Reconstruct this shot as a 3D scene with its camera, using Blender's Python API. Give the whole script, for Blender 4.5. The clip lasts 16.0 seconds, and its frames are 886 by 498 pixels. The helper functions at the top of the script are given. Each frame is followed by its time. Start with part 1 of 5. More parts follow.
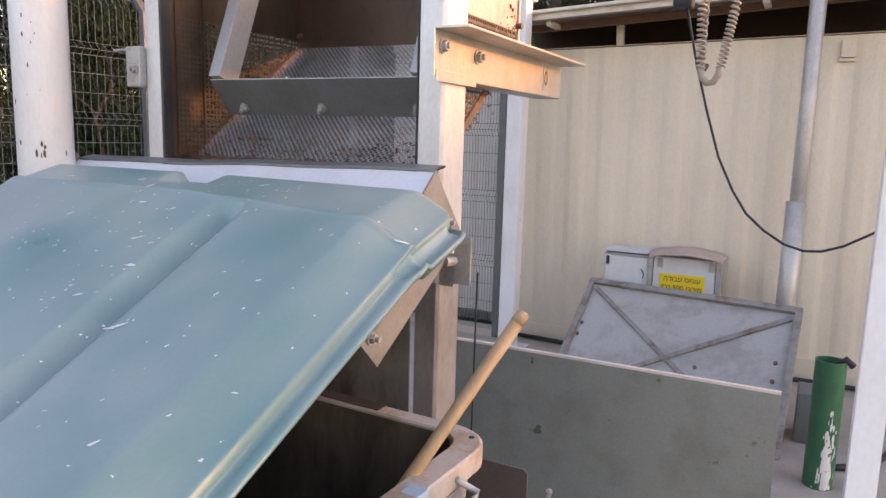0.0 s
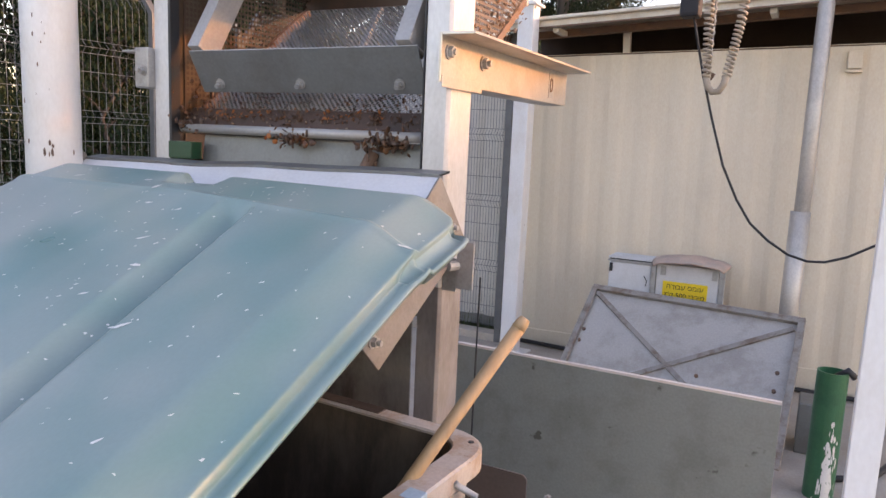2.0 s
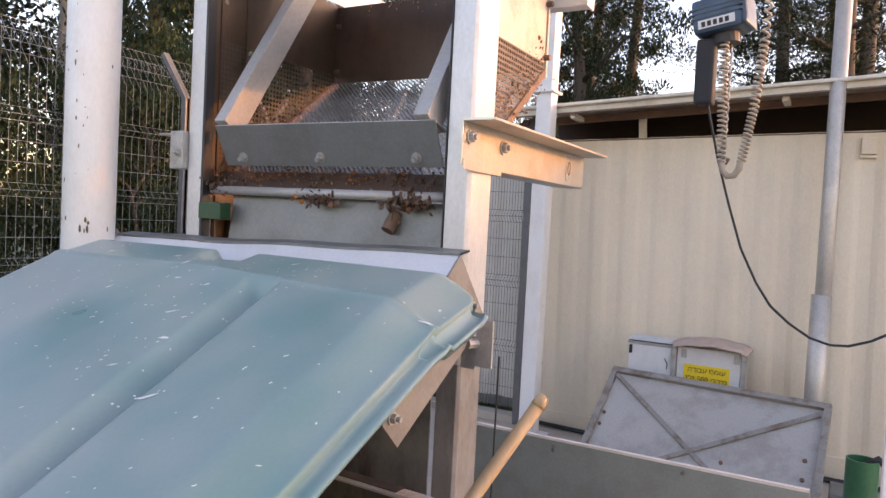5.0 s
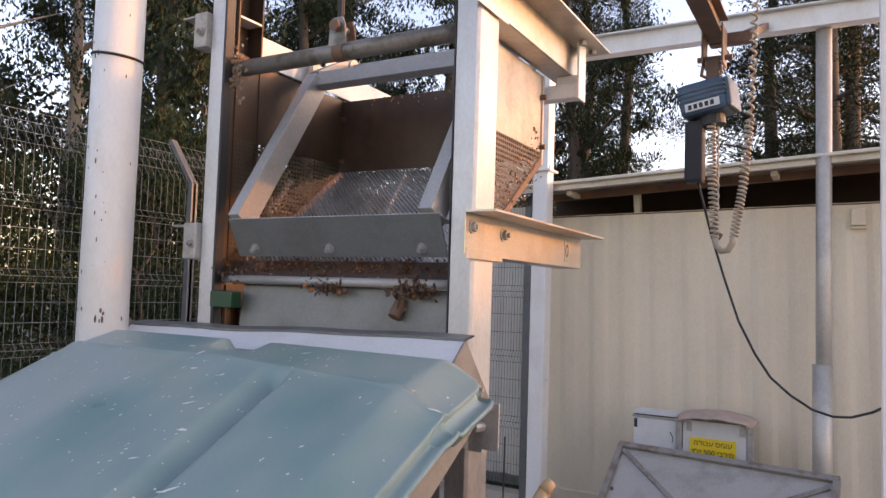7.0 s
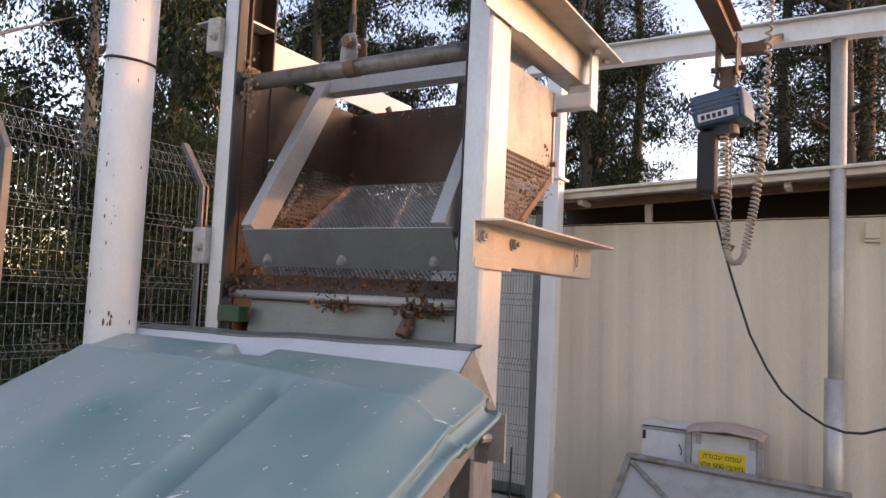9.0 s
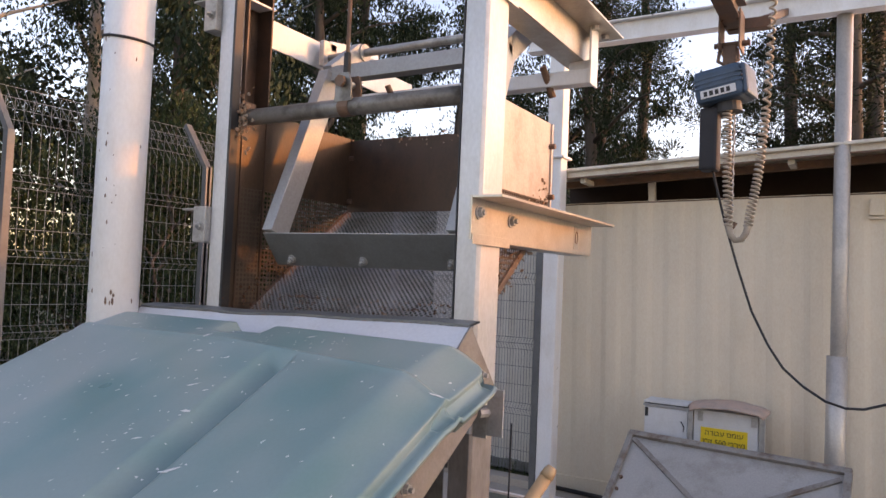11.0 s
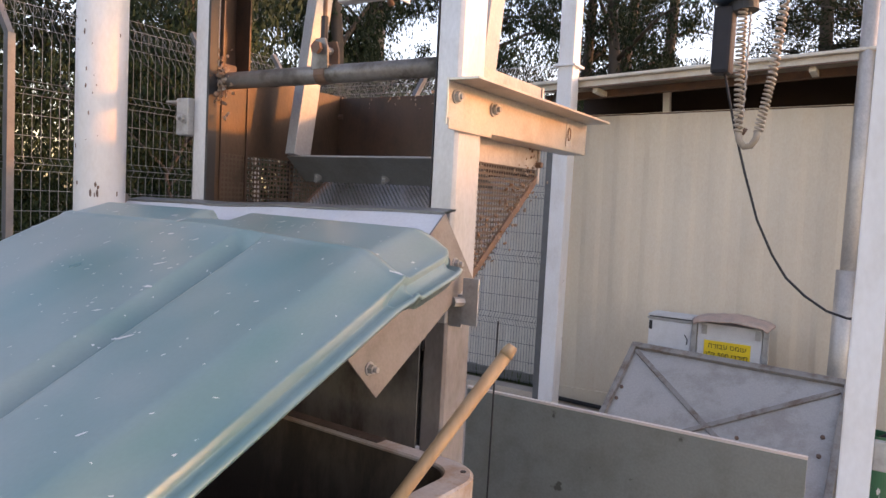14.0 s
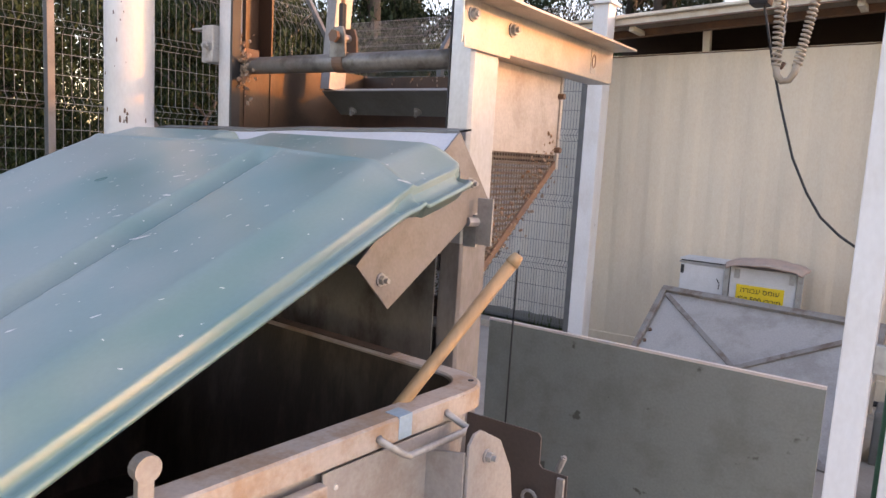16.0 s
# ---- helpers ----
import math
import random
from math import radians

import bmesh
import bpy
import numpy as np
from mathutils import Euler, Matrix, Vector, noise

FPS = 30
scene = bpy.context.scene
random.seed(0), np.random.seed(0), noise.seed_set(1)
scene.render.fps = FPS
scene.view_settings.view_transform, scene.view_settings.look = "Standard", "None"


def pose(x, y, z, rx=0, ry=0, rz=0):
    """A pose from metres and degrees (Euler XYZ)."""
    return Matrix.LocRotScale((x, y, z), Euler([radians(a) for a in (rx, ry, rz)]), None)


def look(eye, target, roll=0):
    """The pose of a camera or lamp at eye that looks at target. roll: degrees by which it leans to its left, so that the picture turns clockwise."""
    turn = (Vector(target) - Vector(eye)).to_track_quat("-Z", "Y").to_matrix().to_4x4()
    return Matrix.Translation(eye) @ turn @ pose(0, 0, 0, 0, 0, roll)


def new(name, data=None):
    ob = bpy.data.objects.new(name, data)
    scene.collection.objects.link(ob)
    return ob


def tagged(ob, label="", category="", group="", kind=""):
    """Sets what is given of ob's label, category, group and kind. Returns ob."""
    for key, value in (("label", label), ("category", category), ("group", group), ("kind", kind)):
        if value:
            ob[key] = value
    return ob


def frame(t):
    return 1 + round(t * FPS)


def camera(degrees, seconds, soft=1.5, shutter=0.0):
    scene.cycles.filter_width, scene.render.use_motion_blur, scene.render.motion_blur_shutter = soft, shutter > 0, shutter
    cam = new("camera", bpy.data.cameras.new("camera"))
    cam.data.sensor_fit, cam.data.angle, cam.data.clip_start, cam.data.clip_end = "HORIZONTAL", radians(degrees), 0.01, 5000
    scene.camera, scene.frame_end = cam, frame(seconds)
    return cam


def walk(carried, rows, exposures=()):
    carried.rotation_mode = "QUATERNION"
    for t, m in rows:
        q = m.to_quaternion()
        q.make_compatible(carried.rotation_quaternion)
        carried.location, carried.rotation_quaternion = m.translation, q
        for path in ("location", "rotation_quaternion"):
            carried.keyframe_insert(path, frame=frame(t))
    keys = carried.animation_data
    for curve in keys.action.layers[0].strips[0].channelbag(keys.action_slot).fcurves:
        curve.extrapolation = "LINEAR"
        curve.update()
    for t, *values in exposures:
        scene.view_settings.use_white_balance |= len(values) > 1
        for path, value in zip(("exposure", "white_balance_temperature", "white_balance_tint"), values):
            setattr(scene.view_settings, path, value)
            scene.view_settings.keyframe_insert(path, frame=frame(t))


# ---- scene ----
cam = camera(63.6, 16.0)
PATH = [
    (0, (1.009, -1.956, 1.859), (0.112, -0.197, 1.546), 1.6),
    (0.5, (1.01, -1.957, 1.856), (0.095, -0.206, 1.543), 2.0),
    (1, (1.014, -1.965, 1.86), (0.099, -0.216, 1.537), 2.3),
    (1.5, (1.017, -1.967, 1.862), (0.106, -0.215, 1.546), 2.3),
    (2, (1.016, -1.964, 1.864), (0.108, -0.208, 1.561), 2.5),
    (2.5, (1.018, -1.966, 1.866), (0.112, -0.21, 1.557), 2.3),
    (3, (1.021, -1.974, 1.865), (0.118, -0.21, 1.588), 2.8),
    (3.2, (1.021, -1.973, 1.86), (0.096, -0.223, 1.571), 2.4),
    (5.3, (1.035, -2.013, 1.861), (0.063, -0.266, 1.8), 3.1),
    (5.5, (1.037, -2.018, 1.868), (0.079, -0.263, 1.812), 3.3),
    (6, (1.037, -2.028, 1.874), (0.074, -0.275, 1.864), 3.0),
    (6.5, (1.045, -2.059, 1.898), (0.061, -0.32, 1.986), 2.4),
    (7, (1.064, -2.098, 1.909), (0.086, -0.358, 2.026), 1.8),
    (7.5, (1.078, -2.108, 1.91), (0.116, -0.358, 2.025), 1.5),
    (8, (1.074, -2.093, 1.918), (0.107, -0.347, 2.053), 2.4),
    (8.5, (1.063, -2.09, 1.918), (0.08, -0.354, 2.054), 2.6),
    (9, (1.06, -2.084, 1.918), (0.058, -0.359, 2.051), 2.7),
    (11.5, (1.093, -2.067, 1.9), (0.068, -0.351, 1.963), 2.4),
    (12, (1.099, -2.051, 1.894), (0.047, -0.351, 1.94), 2.4),
    (12.5, (1.107, -2.037, 1.885), (0.046, -0.341, 1.901), 2.6),
    (13, (1.126, -2.025, 1.867), (0.047, -0.34, 1.844), 2.4),
    (13.5, (1.163, -1.999, 1.832), (0.073, -0.324, 1.754), 2.8),
    (14, (1.194, -1.948, 1.792), (0.131, -0.258, 1.66), 3.0),
    (14.5, (1.214, -1.902, 1.756), (0.09, -0.257, 1.569), 3.1),
    (15, (1.217, -1.876, 1.737), (0.06, -0.259, 1.519), 2.5),
    (15.5, (1.235, -1.891, 1.721), (0.085, -0.273, 1.475), 2.7),
    (16, (1.282, -1.927, 1.687), (0.14, -0.306, 1.424), 3.3),
]
walk(cam, [(t, look(eye, target, roll)) for t, eye, target, roll in PATH],
     exposures=[(0, 2.38), (3.2, 2.36), (5.3, 2.30), (6.5, 1.98), (9, 1.87), (12.5, 1.87), (14, 2.06), (16, 2.28)])

# ---- light ----
SUN_AZ, SUN_EL = -31.0, 11.1     # degrees: from +x towards -y, above the horizon
scene.view_settings.use_white_balance = True
scene.view_settings.white_balance_temperature, scene.view_settings.white_balance_tint = 7400, 34
world = bpy.data.worlds.new("sky")
world.use_nodes = True
scene.world = world
wn = world.node_tree.nodes
sky = wn.new("ShaderNodeTexSky")
sky.sky_type = 'NISHITA'
sky.sun_disc = False
sky.sun_elevation = radians(SUN_EL)
sky.sun_rotation = radians(90 + SUN_AZ)
sky.air_density, sky.dust_density, sky.ozone_density = 1.0, 1.2, 1.0
wn["Background"].inputs[1].default_value = 0.15
world.node_tree.links.new(sky.outputs[0], wn["Background"].inputs[0])
sun = new("sun", bpy.data.lights.new("sun", 'SUN'))
sun.data.energy, sun.data.angle, sun.data.color = 0.66, radians(1.5), (1.0, 0.40, 0.055)
sd = Vector((math.cos(radians(SUN_EL)) * math.cos(radians(SUN_AZ)), -math.cos(radians(SUN_EL)) * math.sin(radians(SUN_AZ)), math.sin(radians(SUN_EL))))
sun.matrix_world = look(sd * 30, (0, 0, 0))


# ---- materials ----
def mat(name, base, rough=0.5, metal=0.0, dirt=None, dirt_amt=0.35, scale=6.0, fine=90.0, bump=0.15, spots=None, spot_scale=25.0, spot_cut=0.72, stretch=(1, 1, 1), spec=0.5, grainy=0.18, edge=(0.42, 0.68), detail=6):
    """Base colour with large stains (dirt), fine grain, optional chips or drops (spots), and a fine relief."""
    m = bpy.data.materials.new(name)
    m.use_nodes = True
    n, l = m.node_tree.nodes, m.node_tree.links
    b = n["Principled BSDF"]
    tc = n.new("ShaderNodeTexCoord")
    mp = n.new("ShaderNodeMapping")
    mp.inputs["Scale"].default_value = stretch
    l.new(tc.outputs["Object"], mp.inputs[0])
    big = n.new("ShaderNodeTexNoise")
    big.inputs["Scale"].default_value, big.inputs["Detail"].default_value, big.inputs["Roughness"].default_value = scale, detail, 0.65
    l.new(mp.outputs[0], big.inputs["Vector"])
    ramp = n.new("ShaderNodeValToRGB")
    ramp.color_ramp.elements[0].position, ramp.color_ramp.elements[1].position = edge
    ramp.color_ramp.interpolation = 'EASE'
    l.new(big.outputs[0], ramp.inputs[0])
    mix = n.new("ShaderNodeMix")
    mix.data_type = 'RGBA'
    mix.inputs[6].default_value = (*base, 1)
    mix.inputs[7].default_value = (*(dirt or [c * 0.7 for c in base]), 1)
    mul = n.new("ShaderNodeMath")
    mul.operation = 'MULTIPLY'
    mul.inputs[1].default_value = dirt_amt
    l.new(ramp.outputs[0], mul.inputs[0])
    l.new(mul.outputs[0], mix.inputs[0])
    fin = n.new("ShaderNodeTexNoise")
    fin.inputs["Scale"].default_value, fin.inputs["Detail"].default_value = fine, 3
    l.new(mp.outputs[0], fin.inputs["Vector"])
    out = mix.outputs[2]
    grain = n.new("ShaderNodeMix")
    grain.data_type, grain.blend_type = 'RGBA', 'OVERLAY'
    grain.inputs[0].default_value = grainy
    l.new(out, grain.inputs[6])
    l.new(fin.outputs[0], grain.inputs[7])
    out = grain.outputs[2]
    if spots:
        sp = n.new("ShaderNodeTexNoise")
        sp.inputs["Scale"].default_value, sp.inputs["Detail"].default_value = spot_scale, 4
        l.new(mp.outputs[0], sp.inputs["Vector"])
        sr = n.new("ShaderNodeValToRGB")
        sr.color_ramp.elements[0].position, sr.color_ramp.elements[1].position = spot_cut, spot_cut + 0.03
        l.new(sp.outputs[0], sr.inputs[0])
        sm = n.new("ShaderNodeMix")
        sm.data_type = 'RGBA'
        sm.inputs[7].default_value = (*spots, 1)
        l.new(sr.outputs[0], sm.inputs[0])
        l.new(out, sm.inputs[6])
        out = sm.outputs[2]
    l.new(out, b.inputs["Base Color"])
    rr = n.new("ShaderNodeMapRange")
    rr.inputs[3].default_value, rr.inputs[4].default_value = max(0.05, rough - 0.1), min(1, rough + 0.15)
    l.new(big.outputs[0], rr.inputs[0])
    l.new(rr.outputs[0], b.inputs["Roughness"])
    b.inputs["Metallic"].default_value = metal
    b.inputs["Specular IOR Level"].default_value = spec
    if bump:
        bp = n.new("ShaderNodeBump")
        bp.inputs["Strength"].default_value, bp.inputs["Distance"].default_value = bump, 0.004
        l.new(fin.outputs[0], bp.inputs["Height"])
        l.new(bp.outputs[0], b.inputs["Normal"])
    return m


WHITE = mat("white_paint", (0.72, 0.71, 0.70), 0.45, dirt=(0.55, 0.50, 0.44), dirt_amt=0.4, scale=5, spots=(0.10, 0.06, 0.04), spot_scale=22, spot_cut=0.735, stretch=(1, 1, 0.5))
POST = mat("bright_folded_sheet", (0.53, 0.53, 0.54), 0.36, 0.3, dirt=(0.40, 0.38, 0.35), dirt_amt=0.5, scale=4, spots=(0.10, 0.06, 0.04), spot_scale=22, spot_cut=0.745, stretch=(1, 1, 0.5), bump=0.05)
BRSTEEL = mat("warm_brushed_bracket_steel", (0.52, 0.48, 0.43), 0.36, 0.75, dirt=(0.34, 0.28, 0.22), dirt_amt=0.5, scale=5, bump=0.05)
LEG = mat("dull_leg_steel", (0.25, 0.232, 0.225), 0.55, 0.2, dirt=(0.16, 0.135, 0.12), dirt_amt=0.7, scale=7, stretch=(1, 1, 0.4))
# chute steel darkened for the shade on the cheeks, with dirt blotches
CHEEK = mat("shaded_soiled_chute_sheet", (0.235, 0.212, 0.195), 0.5, 0.2, dirt=(0.15, 0.12, 0.10), dirt_amt=0.6, scale=6)
STEEL = mat("brushed_stainless", (0.37, 0.36, 0.345), 0.42, 0.25, dirt=(0.26, 0.245, 0.225), dirt_amt=0.35, scale=3, bump=0.06)
CHUTEW = mat("bright_chute_sheet", (0.64, 0.64, 0.645), 0.42, 0.25, dirt=(0.56, 0.54, 0.52), dirt_amt=0.4, scale=5, bump=0.04)
GALV = mat("galvanised_steel", (0.42, 0.41, 0.39), 0.5, 0.45, dirt=(0.24, 0.22, 0.195), dirt_amt=0.6, scale=14, bump=0.08)
SIDE = mat("dirty_basket_side", (0.46, 0.41, 0.37), 0.55, 0.15, dirt=(0.27, 0.21, 0.16), dirt_amt=0.6, scale=4, spots=(0.12, 0.07, 0.04), spot_scale=16, spot_cut=0.74)
ZINC = mat("weathered_zinc", (0.52, 0.48, 0.43), 0.40, 0.35, dirt=(0.29, 0.27, 0.245), dirt_amt=0.7, scale=2.5, stretch=(1, 1, 0.6))
DULL = mat("dull_grey_steel", (0.17, 0.175, 0.17), 0.42, 0.3, dirt=(0.13, 0.125, 0.115), dirt_amt=0.75, scale=5, spots=(0.07, 0.055, 0.04), spot_scale=12, spot_cut=0.78)
GREYPLATE = mat("grey_plate", (0.43, 0.40, 0.36), 0.5, 0.1, dirt=(0.27, 0.235, 0.20), dirt_amt=0.6, scale=4, spots=(0.09, 0.06, 0.04), spot_scale=14, spot_cut=0.80)
BROWN = mat("stained_steel", (0.085, 0.047, 0.03), 0.45, 0.25, dirt=(0.035, 0.024, 0.018), dirt_amt=0.8, scale=4, bump=0.2, stretch=(1, 1, 0.6))
PERF = mat("wet_perforated_steel", (0.38, 0.37, 0.355), 0.36, 0.6, dirt=(0.19, 0.155, 0.12), dirt_amt=0.65, scale=6, bump=0.1)
BROWNL = mat("orange_stained_steel", (0.085, 0.050, 0.029), 0.42, 0.3, dirt=(0.04, 0.028, 0.02), dirt_amt=0.75, scale=4, bump=0.2, stretch=(1, 1, 0.6))
BARM = mat("dirty_lifting_bar", (0.22, 0.205, 0.185), 0.42, 0.35, dirt=(0.07, 0.055, 0.04), dirt_amt=0.75, scale=10)
FRAMEG = mat("rusted_frame_steel", (0.30, 0.27, 0.235), 0.55, 0.2, dirt=(0.15, 0.085, 0.05), dirt_amt=0.75, scale=9)
PERFD = mat("fouled_perforated_steel", (0.105, 0.074, 0.05), 0.5, 0.3, dirt=(0.055, 0.034, 0.02), dirt_amt=0.9, scale=9, bump=0.3)
DARK = mat("grimy_steel_panel", (0.17, 0.165, 0.15), 0.5, 0.2, dirt=(0.05, 0.038, 0.03), dirt_amt=0.9, scale=5, stretch=(1, 1, 0.5))
LID = mat("weathered_green_plastic", (0.070, 0.200, 0.192), 0.28, dirt=(0.40, 0.39, 0.365), dirt_amt=0.66, scale=1.5, spec=0.5, edge=(0.2, 0.8), detail=3, fine=140, bump=0.015, grainy=0.06, spots=(0.78, 0.80, 0.78), spot_scale=30, spot_cut=0.75, stretch=(1.0, 0.55, 1))
BIN = mat("dull_galvanised_bin", (0.40, 0.38, 0.36), 0.5, 0.35, dirt=(0.28, 0.22, 0.18), dirt_amt=0.6, scale=6)
# near-black brown with paler upright streaks
BININ = mat("dark_brown_bin_inside", (0.045, 0.028, 0.02), 0.55, dirt=(0.13, 0.095, 0.07), dirt_amt=0.7, scale=9, stretch=(1, 1, 0.35), bump=0.3)
RIM = mat("rusty_painted_rim", (0.47, 0.41, 0.36), 0.55, 0.1, dirt=(0.34, 0.19, 0.09), dirt_amt=0.7, scale=7, spots=(0.10, 0.05, 0.03), spot_scale=30, spot_cut=0.74)
BOARD = mat("grey_green_board", (0.25, 0.272, 0.25), 0.5, dirt=(0.17, 0.175, 0.15), dirt_amt=0.5, scale=5, bump=0.05, spots=(0.10, 0.10, 0.085), spot_scale=8, spot_cut=0.67)
BOARDEDGE = mat("raw_board_edge", (0.74, 0.66, 0.59), 0.7)
CREAM = mat("cream_container_paint", (0.72, 0.61, 0.465), 0.5, dirt=(0.62, 0.52, 0.395), dirt_amt=0.5, scale=1.6, bump=0.03, spots=(0.30, 0.24, 0.17), spot_scale=14, spot_cut=0.80, stretch=(1, 1, 0.5))
ROOF = mat("pale_roof_sheet", (0.66, 0.60, 0.50), 0.5, dirt=(0.45, 0.36, 0.27), dirt_amt=0.5)
RUSTB = mat("rust_brown_paint", (0.13, 0.075, 0.05), 0.6, dirt=(0.24, 0.12, 0.06), dirt_amt=0.6)
# near-black brown that carries the shade of the eave gap
EAVE = mat("shaded_eave_gap", (0.05, 0.032, 0.026), 0.8)
WOOD = mat("worn_ash_wood", (0.42, 0.265, 0.14), 0.5, dirt=(0.30, 0.17, 0.08), dirt_amt=0.6, scale=18, stretch=(1, 1, 0.15), bump=0.1)
CYLG = mat("green_pipe_paint", (0.025, 0.13, 0.06), 0.4, dirt=(0.015, 0.08, 0.04), dirt_amt=0.5, scale=6)
WHITEFLAKE = mat("flaked_white_paint", (0.66, 0.66, 0.63), 0.6)
BLUE = mat("blue_hoist_paint", (0.035, 0.072, 0.12), 0.4, dirt=(0.03, 0.05, 0.07), dirt_amt=0.6)
BLACK = mat("black_rubber", (0.02, 0.02, 0.022), 0.5, bump=0.05)
BAGB = mat("black_chain_bag", (0.018, 0.018, 0.022), 0.65)
COIL = mat("beige_coil_cable", (0.40, 0.33, 0.25), 0.5, dirt=(0.22, 0.17, 0.12))
YELLOW = mat("yellow_sign", (0.80, 0.56, 0.02), 0.5, dirt=(0.70, 0.48, 0.03), bump=0)
INK = mat("black_print", (0.02, 0.02, 0.02), 0.6, bump=0)
CLOTHP = mat("faded_pink_cover", (0.50, 0.36, 0.29), 0.8, dirt=(0.33, 0.29, 0.25), dirt_amt=0.8, scale=5)
BOXW = mat("white_steel_box", (0.62, 0.62, 0.62), 0.4, dirt=(0.45, 0.44, 0.42))
CONC = mat("dusty_concrete", (0.42, 0.365, 0.305), 0.85, dirt=(0.27, 0.225, 0.185), dirt_amt=0.6, scale=1.3, fine=60, bump=0.4)
GRASSG = mat("grass_ground", (0.045, 0.06, 0.022), 0.9, dirt=(0.07, 0.06, 0.035), dirt_amt=0.7, scale=0.6, fine=20, bump=0.5)
BARK = mat("bark", (0.07, 0.057, 0.047), 0.9, dirt=(0.12, 0.10, 0.085), dirt_amt=0.6, scale=5, bump=0.6, stretch=(1, 1, 0.3))
BARKP = mat("pale_bark", (0.34, 0.30, 0.26), 0.8, dirt=(0.18, 0.15, 0.12), dirt_amt=0.6, scale=4, bump=0.4, stretch=(1, 1, 0.3))
GREENR = mat("green_runner_plastic", (0.006, 0.055, 0.022), 0.45)
DEBRIS = mat("wet_debris", (0.060, 0.032, 0.02), 0.45, dirt=(0.20, 0.075, 0.02), dirt_amt=0.7, scale=30, bump=0.6)
SCRAPS = mat("pale_scraps", (0.30, 0.22, 0.16), 0.7, dirt=(0.30, 0.12, 0.04), dirt_amt=0.8, scale=30)
WIRE = mat("fence_wire", (0.20, 0.21, 0.21), 0.55, 0.3)
FENCEPOST = mat("weathered_fence_post", (0.15, 0.15, 0.15), 0.6, 0.3, dirt=(0.09, 0.09, 0.088), scale=8)
BROWNSHEET = mat("brown_sheet", (0.13, 0.105, 0.095), 0.5, 0.2)


def leafmat(name, c1, c2):
    m = bpy.data.materials.new(name)
    m.use_nodes = True
    n, l = m.node_tree.nodes, m.node_tree.links
    b = n["Principled BSDF"]
    g = n.new("ShaderNodeNewGeometry")
    r = n.new("ShaderNodeValToRGB")
    r.color_ramp.elements[0].color, r.color_ramp.elements[1].color = (*c1, 1), (*c2, 1)
    l.new(g.outputs["Random Per Island"], r.inputs[0])
    l.new(r.outputs[0], b.inputs["Base Color"])
    b.inputs["Roughness"].default_value = 0.7
    b.inputs["Specular IOR Level"].default_value = 0.2
    return m


LEAF = leafmat("gum_leaves", (0.014, 0.026, 0.012), (0.036, 0.052, 0.026))
NEEDLE = leafmat("pine_needles", (0.012, 0.02, 0.011), (0.038, 0.05, 0.026))
BUSH = leafmat("bush_leaves", (0.011, 0.024, 0.009), (0.032, 0.048, 0.018))
GRASS = leafmat("grass_blades", (0.035, 0.06, 0.015), (0.09, 0.10, 0.04))


# ---- mesh helpers ----
def part(name, bm, material, parent=None, label="", smooth=False):
    """Link a bmesh as one mesh object under a thing or a part."""
    me = bpy.data.meshes.new(name)
    bmesh.ops.recalc_face_normals(bm, faces=bm.faces)
    bm.to_mesh(me)
    bm.free()
    me.materials.append(material)
    if smooth:
        for p in me.polygons:
            p.use_smooth = True
    ob = new(name, me)
    if parent:
        ob.parent = parent
    if label:
        ob["label"] = label
    return ob


def thing(name, label, category, x=0, y=0, z=0, group="", kind=""):
    e = new(name)
    e.empty_display_size = 0.1
    e.location = (x, y, z)
    return tagged(e, label, category, group, kind)


def box(x0, x1, y0, y1, z0, z1, bev=0.003, bm=None):
    bm = bm or bmesh.new()
    r = bmesh.ops.create_cube(bm, size=1, matrix=Matrix.Translation(((x0 + x1) / 2, (y0 + y1) / 2, (z0 + z1) / 2)) @ Matrix.Diagonal((abs(x1 - x0), abs(y1 - y0), abs(z1 - z0), 1)))
    if bev:
        es = list({e for v in r["verts"] for e in v.link_edges})
        bmesh.ops.bevel(bm, geom=es, offset=bev, segments=2, affect='EDGES', profile=0.6)
    return bm


def prism(pts, axis, a, b, bev=0.0, bm=None):
    """A flat outline (pairs of the two other axes, in xyz order) drawn out along axis from a to b."""
    bm = bm or bmesh.new()
    def co(p, s):
        return {'x': (s, p[0], p[1]), 'y': (p[0], s, p[1]), 'z': (p[0], p[1], s)}[axis]
    va = [bm.verts.new(co(p, a)) for p in pts]
    vb = [bm.verts.new(co(p, b)) for p in pts]
    n = len(pts)
    fs = [bm.faces.new(va), bm.faces.new(vb[::-1])]
    for i in range(n):
        fs.append(bm.faces.new((va[i], vb[i], vb[(i + 1) % n], va[(i + 1) % n])))
    if bev:
        es = list({e for f in fs for e in f.edges})
        bmesh.ops.bevel(bm, geom=es, offset=bev, segments=2, affect='EDGES', profile=0.6)
    return bm


